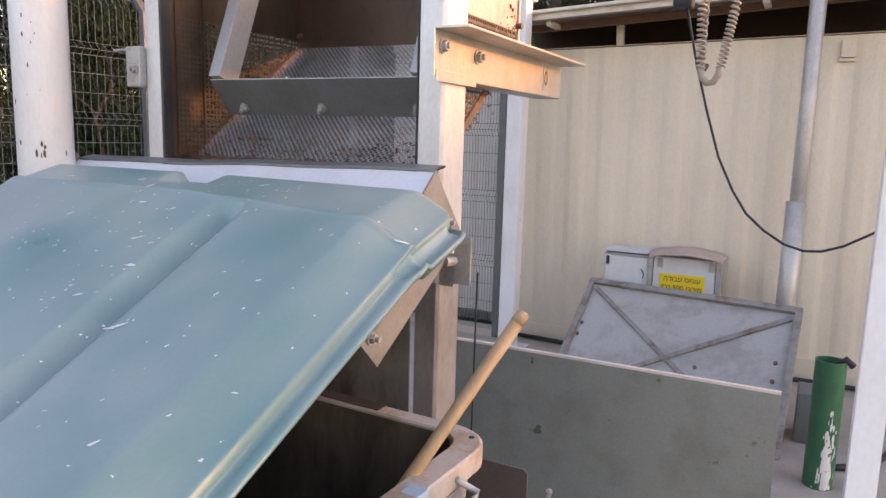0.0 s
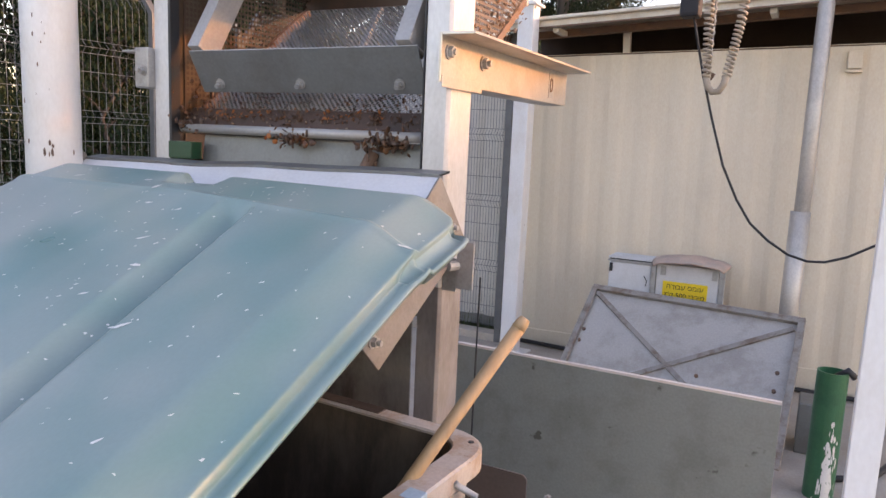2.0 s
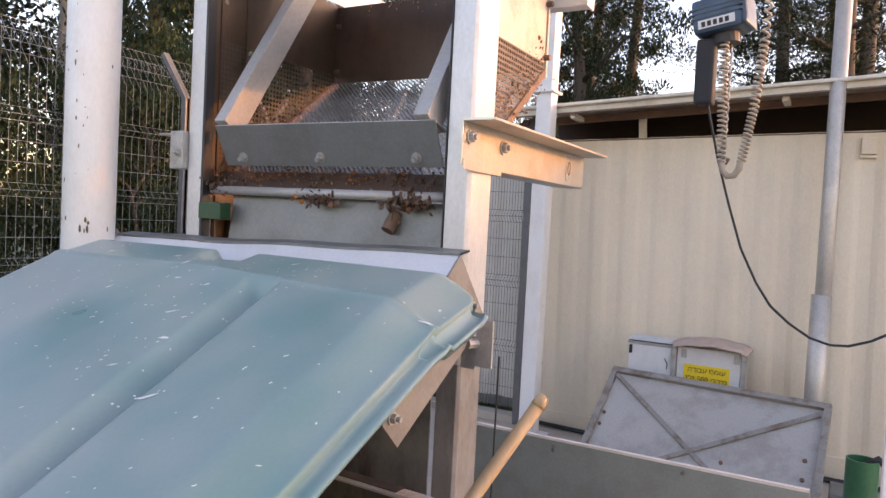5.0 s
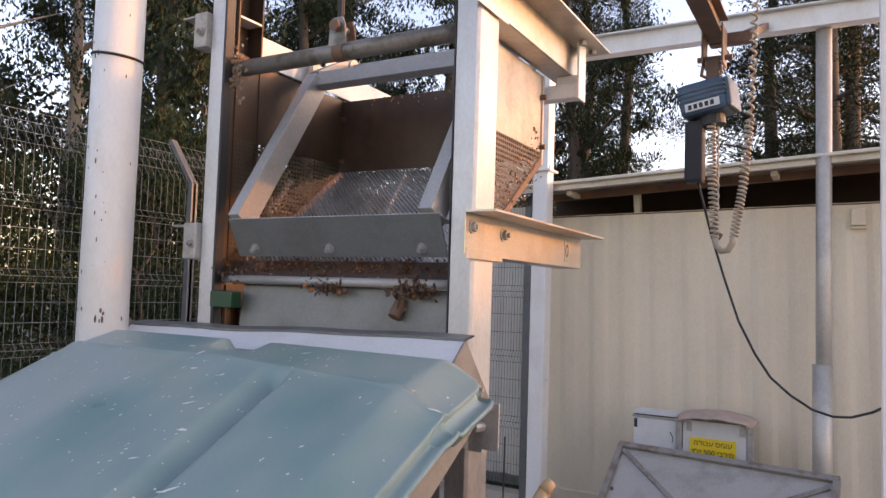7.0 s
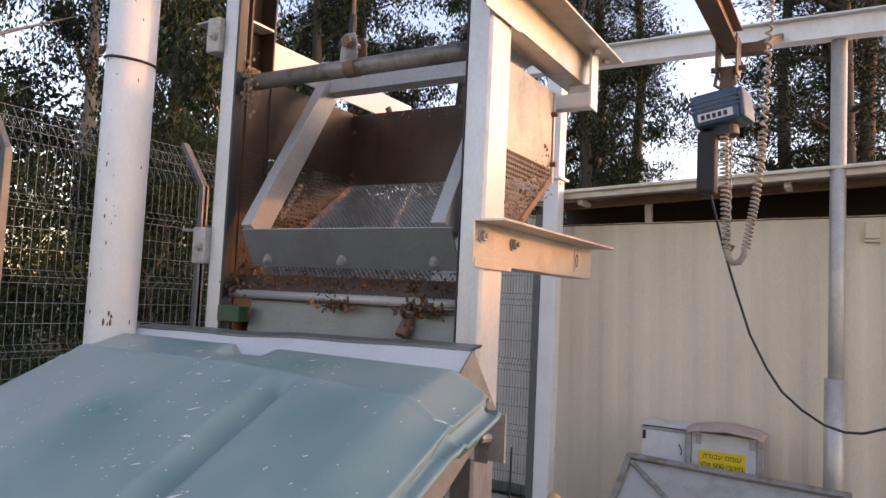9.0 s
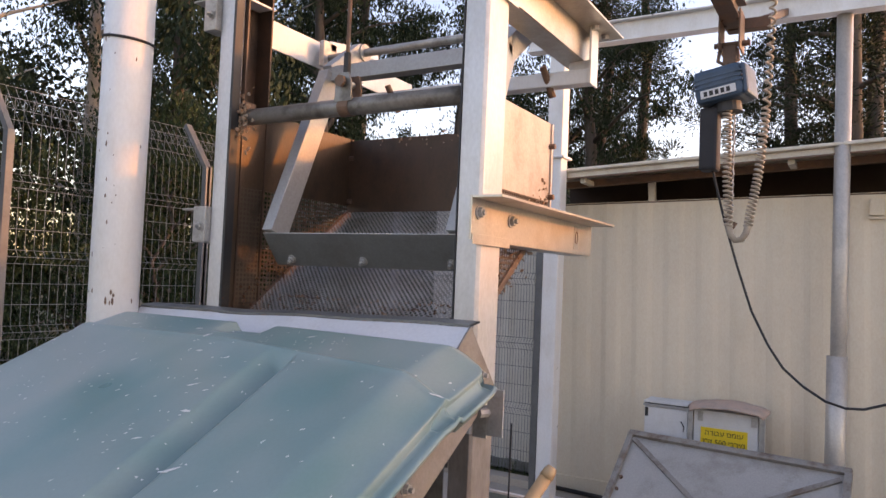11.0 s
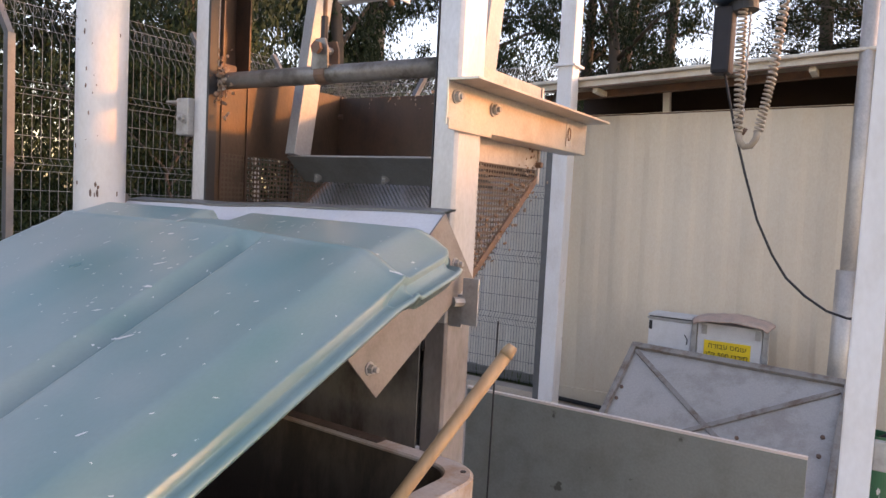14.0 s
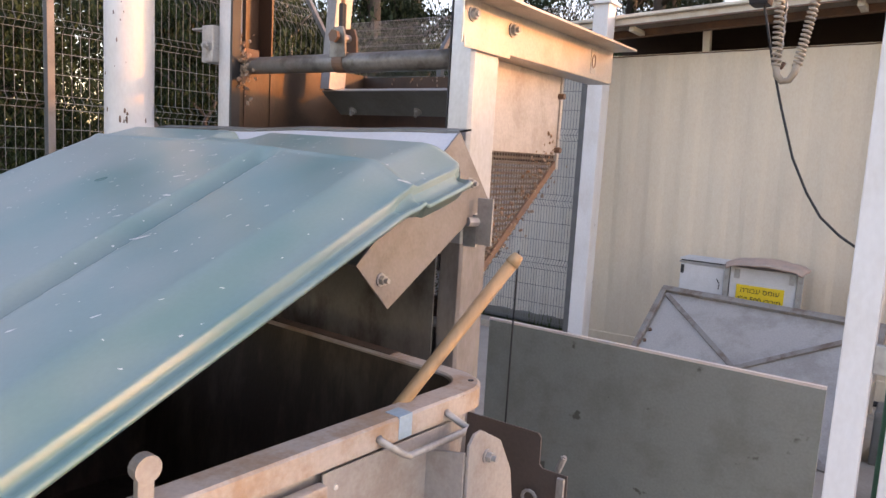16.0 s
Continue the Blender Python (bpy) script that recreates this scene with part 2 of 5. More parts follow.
def tube(points, r, seg=12, bm=None, cap=True, taper=None):
    """A round bar along points; r may be tapered to taper at its end."""
    bm = bm or bmesh.new()
    pts = [Vector(p) for p in points]
    rings = []
    up = None
    for i, p in enumerate(pts):
        d = (pts[min(i + 1, len(pts) - 1)] - pts[max(i - 1, 0)]).normalized()
        if up is None:
            up = d.orthogonal().normalized()
        up = (up - d * up.dot(d)).normalized()
        sd_ = d.cross(up)
        rad = r if taper is None else r + (taper - r) * i / (len(pts) - 1)
        rings.append([bm.verts.new(p + (up * math.cos(2 * math.pi * k / seg) + sd_ * math.sin(2 * math.pi * k / seg)) * rad) for k in range(seg)])
    for a, b in zip(rings, rings[1:]):
        for k in range(seg):
            bm.faces.new((a[k], a[(k + 1) % seg], b[(k + 1) % seg], b[k]))
    if cap:
        bm.faces.new(rings[0][::-1])
        bm.faces.new(rings[-1])
    return bm


def bar(a, b, w, h, bm=None, up=(0, 0, 1), bev=0.003):
    """A rectangular bar from a to b, w across and h along up."""
    bm = bm or bmesh.new()
    a, b = Vector(a), Vector(b)
    d = (b - a).normalized()
    s = d.cross(Vector(up)).normalized()
    u = s.cross(d)
    m = Matrix((s, d, u)).transposed().to_4x4()
    m.translation = (a + b) / 2
    r = bmesh.ops.create_cube(bm, size=1, matrix=m @ Matrix.Diagonal((w, (b - a).length, h, 1)))
    if bev:
        bmesh.ops.bevel(bm, geom=list({e for v in r["verts"] for e in v.link_edges}), offset=bev, segments=2, affect='EDGES', profile=0.6)
    return bm


def mesh_ob(name, verts, faces, material, parent=None, label="", smooth=False):
    me = bpy.data.meshes.new(name)
    me.from_pydata([tuple(v) for v in verts], [], faces)
    me.materials.append(material)
    if smooth:
        for p in me.polygons:
            p.use_smooth = True
    ob = new(name, me)
    if parent:
        ob.parent = parent
    if label:
        ob["label"] = label
    return ob


def bolt(parent, x, y, z, axis='x', r=0.015, length=0.03, label="hex bolt with washer"):
    """Washer, hex head and stub along +axis (x) or -axis (y)."""
    bm = bmesh.new()
    d = Vector((1, 0, 0)) if axis == 'x' else Vector((0, -1, 0))
    p = Vector((x, y, z))
    tube([p, p + d * 0.004], r * 1.35, 14, bm)
    tube([p + d * 0.004, p + d * 0.018], r, 6, bm)
    tube([p + d * 0.018, p + d * length], r * 0.55, 10, bm)
    return part("bolt", bm, STEEL, parent)


def perforated(pts_in, origin, ex, ey, nx, ny, pitch, hole):
    """A thin sheet with round holes in a square grid; pts_in(u, v) tells which cells are kept. Returns a bmesh."""
    verts, faces, index = [], [], {}
    o, ex, ey = Vector(origin), Vector(ex), Vector(ey)
    def corner(i, j):
        if (i, j) not in index:
            index[(i, j)] = len(verts)
            verts.append(o + ex * (i * pitch) + ey * (j * pitch))
        return index[(i, j)]
    for i in range(-nx // 2, nx):
        for j in range(-ny // 2, ny):
            if not pts_in((i + 0.5) * pitch, (j + 0.5) * pitch):
                continue
            c = [corner(i, j), corner(i + 1, j), corner(i + 1, j + 1), corner(i, j + 1)]
            mid = o + ex * ((i + 0.5) * pitch) + ey * ((j + 0.5) * pitch)
            k0 = len(verts)
            for k in range(8):
                a = -3 * math.pi / 4 + k * math.pi / 4
                verts.append(mid + ex * (math.cos(a) * hole) + ey * (math.sin(a) * hole))
            for q in range(4):
                faces.append((c[q], c[(q + 1) % 4], k0 + (2 * q + 2) % 8, k0 + 2 * q + 1))
                faces.append((c[q], k0 + 2 * q + 1, k0 + 2 * q))
    return verts, faces


# ---- ground and distance ----
def build_ground():
    n = 60
    vs, fs = [], []
    for i in range(n + 1):
        for j in range(n + 1):
            x, y = -150 + 300 * i / n, -150 + 300 * j / n
            vs.append((x, y, -0.012 + (0.0 if abs(x) < 8 and abs(y) < 10 else 0.12 * noise.noise((x * 0.1, y * 0.1, 0)) - 0.1)))
    for i in range(n):
        for j in range(n):
            a = i * (n + 1) + j
            fs.append((a, a + n + 1, a + n + 2, a + 1))
    tagged(mesh_ob("ground", vs, fs, GRASSG), "rough grassy ground beyond the fence", "ground", kind="structure")
    tagged(part("pavement", box(-4.6, 7.0, -6.0, 4.3, -0.10, 0.0, 0.01), CONC), "dusty tan concrete yard slab", "pavement", kind="structure")
    tagged(part("kerb", box(-4.85, -1.45, 4.08, 4.25, -0.1, 0.07, 0.012), CONC), "low concrete kerb under the wire fence", "kerb", kind="structure")


build_ground()


# ---- container and its roof ----
def build_container():
    c = thing("shipping_container", "cream painted corrugated steel shipping container", "container")
    c.matrix_world = pose(-1.4, 0, 0, 0, -1.2, 0) @ Matrix.Translation((1.4, 0, 0))
    # x1 lies well out of view: the added length keeps sun off the lid
    x0, x1, yf, pitch, dep = -1.42, 10.7, 4.35, 0.278, 0.013
    prof = []
    x = x0
    while x < x1:
        prof += [(x + pitch * k / 12, yf + dep * (0.5 - 0.5 * math.tanh(2.2 * math.cos(2 * math.pi * k / 12)) / math.tanh(2.2))) for k in range(12)]
        x += pitch
    prof.append((x, yf))
    pts = prof + [(x, yf + 2.3), (x0, yf + 2.3)]
    part("wall", prism(pts, 'z', 0.10, 2.635), CREAM, c, "corrugated cream side wall")
    part("bottom_rail", box(x0 - 0.02, x1, yf - 0.012, yf + 0.05, -0.08, 0.115, 0.006), CREAM, c)
    part("top_rail", box(x0 - 0.02, x1, yf + 0.03, yf + 0.07, 2.635, 2.655, 0.004), CREAM, c)
    part("rust_line", prism([(a, b - 0.003) for a, b in prof] + [(x, yf + 0.05), (x0, yf + 0.05)], 'z', 2.636, 2.646), RUSTB, c, "rusted top seam")
    part("corner_post", box(x0 - 0.10, x0, yf - 0.012, yf + 0.12, -0.08, 2.66, 0.01), CREAM, c)
    part("roof_panel", box(x0, x1, yf + 0.08, yf + 2.3, 2.64, 2.65, 0.002), CREAM, c)
    for bx in (-0.9, 1.9, 4.5, 9.5):
        part("bearer", box(bx, bx + 0.5, yf + 0.06, yf + 2.2, -0.3, 0.085, 0.006), RUSTB, c)
    b = thing("junction_box", "small cream plastic junction box on the container", "junction box", 1.165, 4.335, 2.59)
    part("body", box(-0.05, 0.05, -0.035, 0.03, -0.07, 0.06, 0.008), CREAM, b)
    part("base", box(-0.055, 0.055, -0.02, 0.03, -0.095, -0.075, 0.004), CREAM, b)
    r = thing("shed_roof", "pale sheet roof over the container with an open dark eave", "roof")
    r.matrix_world = pose(-1.4, 0, 0, 0, -3.1, 0) @ Matrix.Translation((1.4, 0, 0))
    # the unseen far length, past x = 7, is added to shade bin and lid
    part("sheet", prism([(3.98, 2.845), (3.98, 2.895), (7.0, 3.22), (7.0, 3.17)], 'x', -1.55, 11.4), ROOF, r)
    part("fascia", box(-1.6, 11.4, 3.94, 3.975, 2.815, 2.895, 0.004), ROOF, r, "pale metal fascia with a gutter lip")
    part("gutter_lip", box(-1.6, 11.4, 3.895, 3.938, 2.872, 2.900, 0.008), ROOF, r)
    part("drip_edge", box(-1.6, 11.4, 3.925, 3.9385, 2.808, 2.822, 0.003), RUSTB, r)
    part("purlin", box(-1.5, 11.4, 4.22, 4.30, 2.775, 2.835, 0.004), RUSTB, r)
    # added sheet, coloured dark in place of the shade in the open eave
    part("back_board", box(-1.5, 11.4, 5.2, 5.24, 2.50, 2.98, 0.004), EAVE, r, "dark sheet standing for the shade under the eave")
    for px in (-0.46, 2.3, 4.6, 7.2, 9.8):
        part("stub_post", box(px, px + 0.06, 4.40, 4.46, 2.60, 2.86, 0.004), ROOF, r)
    for px in (-0.95, 0.72, 2.5, 4.2):
        part("bracket", box(px, px + 0.05, 3.98, 4.22, 2.775, 2.815, 0.004), ROOF, r)
    for px in (-1.45, 11.1):
        part("post", box(px, px + 0.07, 5.3, 5.37, 2.5, 2.98, 0.004), ROOF, r)


build_container()


def second_container():
    c = thing("second_container", "grey-beige corrugated container close behind the mesh fence", "container")
    pts, x = [], -2.95
    while x < -1.8:
        pts += [(x, 4.6), (x + 0.07, 4.6), (x + 0.138, 4.636), (x + 0.208, 4.636)]
        x += 0.278
    part("wall", prism(pts + [(x, 7.0), (-2.95, 7.0)], 'z', 0.10, 2.7), mat("grey_beige_paint", (0.64, 0.60, 0.54), 0.5, dirt=(0.42, 0.38, 0.33), scale=1.5, bump=0.03), c)
    part("bottom_rail", box(-2.97, -1.64, 4.585, 4.66, 0.0, 0.10, 0.006), DULL, c)
    part("top_rail", box(-2.97, -1.64, 4.585, 4.66, 2.70, 2.78, 0.006), ROOF, c)


second_container()


# ---- steelwork: poles, beam, monorail ----
def pole(name, label, x, y, r, z1, material, collars=()):
    p = thing(name, label, "pole", x, y, 0)
    part("shaft", tube([(0, 0, 0), (0, 0, z1)], r, 40), material, p, smooth=True)
    part("base_plate", box(-r * 1.6, r * 1.6, -r * 1.6, r * 1.6, 0, 0.018, 0.004), material, p)
    for z in collars:
        part("collar", tube([(0, 0, z), (0, 0, z + 0.018)], r * 1.35, 32), material, p)
    return p


front_pole = pole("support_pole", "thick white painted steel pipe pole with rust chips", -1.60, -0.20, 0.098, 4.4, WHITE)
part("cable_tie", tube([(0.101 * math.cos(a * 0.2618), 0.101 * math.sin(a * 0.2618), 2.84 - 0.012 * math.cos(a * 0.2618)) for a in range(25)], 0.006, 6), BLACK, front_pole, "black cable tie")
rng = random.Random(5)
for i in range(34):
    a, z, s = rng.uniform(-1.9, 0.2), rng.uniform(1.72, 3.2), rng.uniform(0.003, 0.008)
    if i < 6:
        a, z, s = rng.uniform(-1.0, -0.6), 1.74 + rng.uniform(0, 0.05), rng.uniform(0.006, 0.011)
    bm = bmesh.new()
    bmesh.ops.create_icosphere(bm, subdivisions=1, radius=1, matrix=Matrix.Translation((0.0975 * math.cos(a), 0.0975 * math.sin(a), z)) @ Matrix.Diagonal((s * .5, s * .5, s * rng.uniform(0.8, 2), 1)))
    part("rust_chip", bm, RUSTB, front_pole)
rear_pole = thing("rear_pole", "white painted square steel pole with a splice collar", "pole", -1.27, 3.84, 0)
part("shaft", box(-0.070, 0.070, -0.075, 0.075, 0.0, 3.99, 0.012), WHITE, rear_pole)
part("collar", box(-0.10, 0.10, -0.105, 0.105, 2.99, 3.01, 0.003), WHITE, rear_pole)
part("base_plate", box(-0.15, 0.15, -0.15, 0.15, 0.0, 0.018, 0.003), WHITE, rear_pole)
gp = pole("grey_pole", "bare galvanised steel pole beside the container", 0.935, 3.95, 0.055, 3.99, ZINC, ())
part("sleeve", tube([(-0.008, 0, 0.02), (-0.008, 0, 1.45)], 0.070, 32), ZINC, gp, smooth=True)

beam = thing("steel_beam", "white painted steel beam carried by the rear poles", "beam")
part("web", box(-1.6, 7.0, 3.895, 3.905, 4.00, 4.165, 0.001), WHITE, beam)
part("top_flange", box(-1.6, 7.0, 3.84, 3.96, 4.165, 4.177, 0.001), WHITE, beam)
part("bottom_flange", box(-1.6, 7.0, 3.84, 3.96, 3.99, 4.00, 0.001), WHITE, beam)
pole("side_pole", "white painted pole at the beam's far end", 6.7, 3.9, 0.09, 3.99, WHITE)


def monorail():
    m = thing("monorail_beam", "rusty brown hoist rail beam overhead", "beam")
    a, b = Vector((0.35, -3.0, 3.66)), Vector((0.35, 2.80, 3.66))
    part("web", bar(a, b, 0.01, 0.16), RUSTB, m)
    part("bottom_flange", bar(a - Vector((0, 0, 0.085)), b - Vector((0, 0, 0.085)), 0.11, 0.012), RUSTB, m)
    part("top_flange", bar(a + Vector((0, 0, 0.085)), b + Vector((0, 0, 0.085)), 0.11, 0.012), RUSTB, m)
    part("end_bracket", box(0.30, 0.56, 2.72, 2.80, 3.56, 3.63, 0.004), RUSTB, m, "rusty end bracket")
    part("tie_arm", bar((0.53, 2.76, 3.62), (0.53, 3.90, 4.06), 0.05, 0.05), RUSTB, m)
    part("front_hanger", box(0.32, 0.38, -2.9, -2.84, 3.75, 4.8, 0.004), RUSTB, m)
    t = thing("chain_hoist", "blue electric chain hoist hanging from a trolley", "hoist", 0.34, 2.6, 3.16)
    part("trolley_plate", box(-0.055, -0.043, -0.09, 0.09, 0.22, 0.47, 0.008), RUSTB, t, "rusty trolley plate")
    part("trolley_plate", box(0.063, 0.075, -0.09, 0.09, 0.22, 0.47, 0.008), RUSTB, t)
    part("trolley_axle", tube([(-0.09, 0.0, 0.27), (0.12, 0.0, 0.27)], 0.018, 12), RUSTB, t)
    for sx in (-0.036, 0.056):
        for sy in (-0.055, 0.055):
            part("wheel", tube([(sx - 0.008, sy, 0.43), (sx + 0.008, sy, 0.43)], 0.028, 16), RUSTB, t)
    part("lug", box(-0.035, 0.045, -0.03, 0.03, 0.09, 0.26, 0.008), RUSTB, t)
    part("shackle_bow", tube([(-0.05, -0.03, 0.23), (-0.06, -0.04, 0.16), (0.0, -0.05, 0.12), (0.06, -0.04, 0.16), (0.05, -0.03, 0.23)], 0.012, 8), RUSTB, t, smooth=True)
    roll = pose(0, 0, 0, 0, -8, -8)
    def rolled(bm):
        bm.transform(roll)
        return bm
    body = part("body", rolled(box(-0.17, 0.12, -0.14, 0.12, -0.10, 0.11, 0.035)), BLUE, t, "blue ribbed motor housing")
    for zz in (0.050, 0.022, -0.006):
        part("rib", rolled(box(-0.1735, 0.1235, -0.1435, 0.1235, zz - 0.007, zz + 0.005, 0.003)), BLUE, body)
    part("name_plate", rolled(box(-0.13, 0.08, -0.1465, -0.1405, -0.075, -0.025, 0.001)), BOXW, body, "pale plate with worn print")
    for i in range(5):
        part("mark", rolled(box(-0.11 + i * 0.034, -0.088 + i * 0.034, -0.149, -0.147, -0.066, -0.036, 0.0)), INK, body)
    part("gearbox", rolled(tube([(-0.02, 0.0, -0.16), (-0.02, 0, -0.09)], 0.085, 18)), BLACK, t)
    part("end_cover", rolled(box(0.105, 0.145, -0.125, 0.105, -0.092, 0.098, 0.018)), BLUE, t, "dusty blue end cover")
    part("chain_bag", box(-0.155, -0.045, -0.07, 0.07, -0.52, -0.13, 0.02), BAGB, t, "black chain bag")
    c = thing("coil_cable", "beige coiled pendant cable hanging in a loop", "cable")
    def spiral(path, turns, rad):
        out = []
        n = turns * 8
        for i in range(n + 1):
            f = i / n * (len(path) - 1)
            k = min(int(f), len(path) - 2)
            p = Vector(path[k]).lerp(Vector(path[k + 1]), f - k)
            d = (Vector(path[k + 1]) - Vector(path[k])).normalized()
            s = d.cross(Vector((0, 1, 0))).normalized()
            a = 2 * math.pi * i / 8
            out.append(p + s * math.cos(a) * rad + Vector((0, 1, 0)) * math.sin(a) * rad)
        return out
    part("left_coil", tube(spiral([(0.345, 2.55, 3.05), (0.35, 2.55, 2.7), (0.37, 2.55, 2.29)], 28, 0.022), 0.0075, 6), COIL, c, smooth=True)
    part("bend", tube([(0.37, 2.55, 2.30), (0.38, 2.55, 2.24), (0.41, 2.55, 2.205), (0.445, 2.55, 2.21), (0.47, 2.55, 2.25), (0.48, 2.55, 2.30)], 0.02, 10), COIL, c, smooth=True)
    part("right_coil", tube(spiral([(0.48, 2.55, 2.29), (0.53, 2.55, 2.6), (0.565, 2.55, 3.0)], 26, 0.022), 0.0075, 6), COIL, c, smooth=True)
    part("upper_coil", tube(spiral([(0.565, 2.55, 3.0), (0.585, 2.55, 3.5), (0.60, 2.55, 4.0)], 18, 0.018), 0.0075, 6), COIL, c, smooth=True)
    k = thing("load_hook", "rusty hook on a steel load chain", "hook", 0.375, 2.62, 0)
    bm = bmesh.new()
    for i in range(19):
        z = 3.0 - i * 0.033
        tube([(0, 0, z), (0.007 * (i % 2), 0.007 * ((i + 1) % 2), z - 0.016), (0, 0, z - 0.034)], 0.0065, 6, bm)
    part("chain", bm, GALV, k)
    part("hook", tube([(0, 0, 2.40), (-0.02, 0, 2.37), (-0.03, 0, 2.33), (-0.02, 0, 2.295), (0.01, 0, 2.29), (0.025, 0, 2.32)], 0.013, 10), RUSTB, k, smooth=True)
    w = thing("pendant_wire", "thin black cable sagging from the hoist", "cable")
    pts = [(0.245, 2.6, 2.70), (0.272, 2.6, 2.60), (0.34, 2.6, 2.32), (0.418, 2.6, 2.05), (0.505, 2.6, 1.78), (0.60, 2.6, 1.585), (0.685, 2.6, 1.455), (0.79, 2.6, 1.362), (0.905, 2.6, 1.29), (1.01, 2.6, 1.262), (1.10, 2.6, 1.268), (1.205, 2.6, 1.308), (1.32, 2.6, 1.38), (1.6, 2.6, 1.56), (1.95, 2.6, 1.87)]
    part("wire", tube(pts, 0.0075, 8), BLACK, w, smooth=True)
    v = thing("hanging_wire", "thin black cable hanging down beside the panel", "cable")
    pts = [(1.75, 2.35, 2.6), (1.46, 2.35, 1.75), (1.37, 2.35, 1.5), (1.35, 2.35, 1.3), (1.34, 2.35, 1.1), (1.335, 2.35, 0.85), (1.34, 2.35, 0.6), (1.36, 2.35, 0.3), (1.37, 2.35, 0.01)]
    part("wire", tube(pts, 0.006, 8), BLACK, v, smooth=True)


monorail()


# ---- the screening machine ----
def machine():
    m = thing("screening_machine", "white and stainless screenings lift machine frame", "machine")
    # right post: folded box, its front face and its side face
    rp = part("right_post", prism([(-0.087, 0.0), (-0.012, 0.0), (0.0, 0.012), (0.0, 0.15), (-0.087, 0.15)], 'z', 1.40, 3.42, 0.002), POST, m)
    part("right_leg", prism([(-0.085, 0.002), (-0.012, 0.002), (-0.002, 0.012), (-0.002, 0.148), (-0.085, 0.148)], 'z', 0.0, 1.3995, 0.002), LEG, m, "dull grey lower leg")
    part("seal", box(-0.093, -0.0885, -0.004, 0.02, 1.3, 3.4, 0.001), BLACK, m, "black rubber seal strip")
    part("left_post", box(-1.272, -1.197, 0.0, 0.06, 0.0, 3.42, 0.004), POST, m)
    part("left_seal", box(-1.195, -1.182, -0.003, 0.04, 1.2, 3.42, 0.001), BLACK, m, "black fouled seal strip")
    part("left_guide", prism([(-1.272, 0.062), (-1.18, 0.062), (-1.18, 0.07), (-1.264, 0.07), (-1.264, 0.20), (-1.18, 0.20), (-1.18, 0.208), (-1.272, 0.208)], 'z', 0.5, 3.42), BROWN, m, "rust brown guide channel")
    part("right_guide", prism([(-0.085, 0.152), (-0.045, 0.152), (-0.045, 0.17), (-0.085, 0.17)], 'z', 0.5, 3.42), BROWN, m)
    part("left_ledge", box(-1.262, -1.182, 0.072, 0.20, 3.05, 3.06, 0.001), WHITE, m)
    part("front_panel", box(-1.196, -0.094, -0.014, -0.008, 0.1, 1.62, 0.001), DARK, m, "dark grimy front plate")
    # brackets on the right face
    for z, tipx in ((2.03, 0.115), (2.885, 0.13)):
        br = part("bracket", box(0.001, 0.009, -0.08, 1.075, z, z + 0.142, 0.001), BRSTEEL, m, "stainless angle bracket")
        part("flange", box(0.0095, tipx, -0.08, 1.075, z + 0.134, z + 0.142, 0.001), BRSTEEL, br)
        part("lower_flange", box(-0.10, 0.0, 0.16, 1.085, z - 0.001, z + 0.007, 0.001), BRSTEEL, br)
        part("packer", box(0.0095, 0.014, -0.075, 0.20, z - 0.014, z + 0.02, 0.001), BRSTEEL, br)
        if z < 2.5:
            bolt(br, 0.0095, -0.035, z + 0.09, r=0.017, length=0.026)
            bolt(br, 0.0095, 0.21, z + 0.083, r=0.018, length=0.03)
            part("stamp_plate", box(0.0095, 0.0115, 0.85, 0.90, z + 0.02, z + 0.12, 0.0), GALV, br)
            part("stamp_ring", tube([(0.012, 0.875 + 0.014 * math.cos(a * 0.5236), z + 0.07 + 0.026 * math.sin(a * 0.5236)) for a in range(13)], 0.003, 6), RUSTB, br)
        else:
            for yy in (0.86, 1.0):
                part("bolt", tube([(0.07, yy, z + 0.134), (0.07, yy, z + 0.115)], 0.018, 6), STEEL, br)
    # lower lug
    lg = part("lug", box(0.05, 0.107, 0.0, 0.008, 1.405, 1.555, 0.002), GALV, m, "small galvanised lug plate")
    part("lug_web", box(0.001, 0.05, 0.0, 0.008, 1.395, 1.50, 0.001), GALV, lg)
    part("bolt", tube([(0.06, 0.03, 1.478), (0.035, -0.03, 1.478)], 0.016, 8), STEEL, lg)
    # left hand channels and clamps
    part("left_channel", box(-1.30, -1.29, 0.21, 1.5, 2.93, 3.06, 0.001), WHITE, m, "white steel channel")
    part("left_channel_flange", box(-1.39, -1.3005, 0.21, 1.5, 3.052, 3.06, 0.001), WHITE, m)
    for zc in (2.095, 2.99):
        cl = part("clamp", box(-1.347, -1.274, -0.03, 0.05, zc - 0.085, zc + 0.065, 0.006), GALV, m, "galvanised clamp box")
        part("clamp_handle", box(-1.422, -1.348, -0.025, 0.045, zc + 0.05, zc + 0.058, 0.002), GALV, cl)
        bolt(cl, -1.30, -0.031, zc - 0.02, axis='y', r=0.016)
    # fixed tube and pivot shaft behind the basket
    part("cross_tube", box(-1.29, 0.045, 0.87, 0.94, 2.775, 2.84, 0.006), WHITE, m, "white square cross tube")
    part("tube_end_plate", box(0.046, 0.056, 0.86, 0.95, 2.77, 3.02, 0.001), WHITE, m)
    part("tube_end_stay", box(-0.06, 0.045, 0.90, 0.94, 2.845, 2.885, 0.003), WHITE, m)
    for bx in (-1.0, -0.16):
        part("stop_bolt", tube([(bx, 0.84, 2.86), (bx + 0.02, 0.92, 2.74)], 0.016, 10), RUSTB, m, "rusty stop bolt")
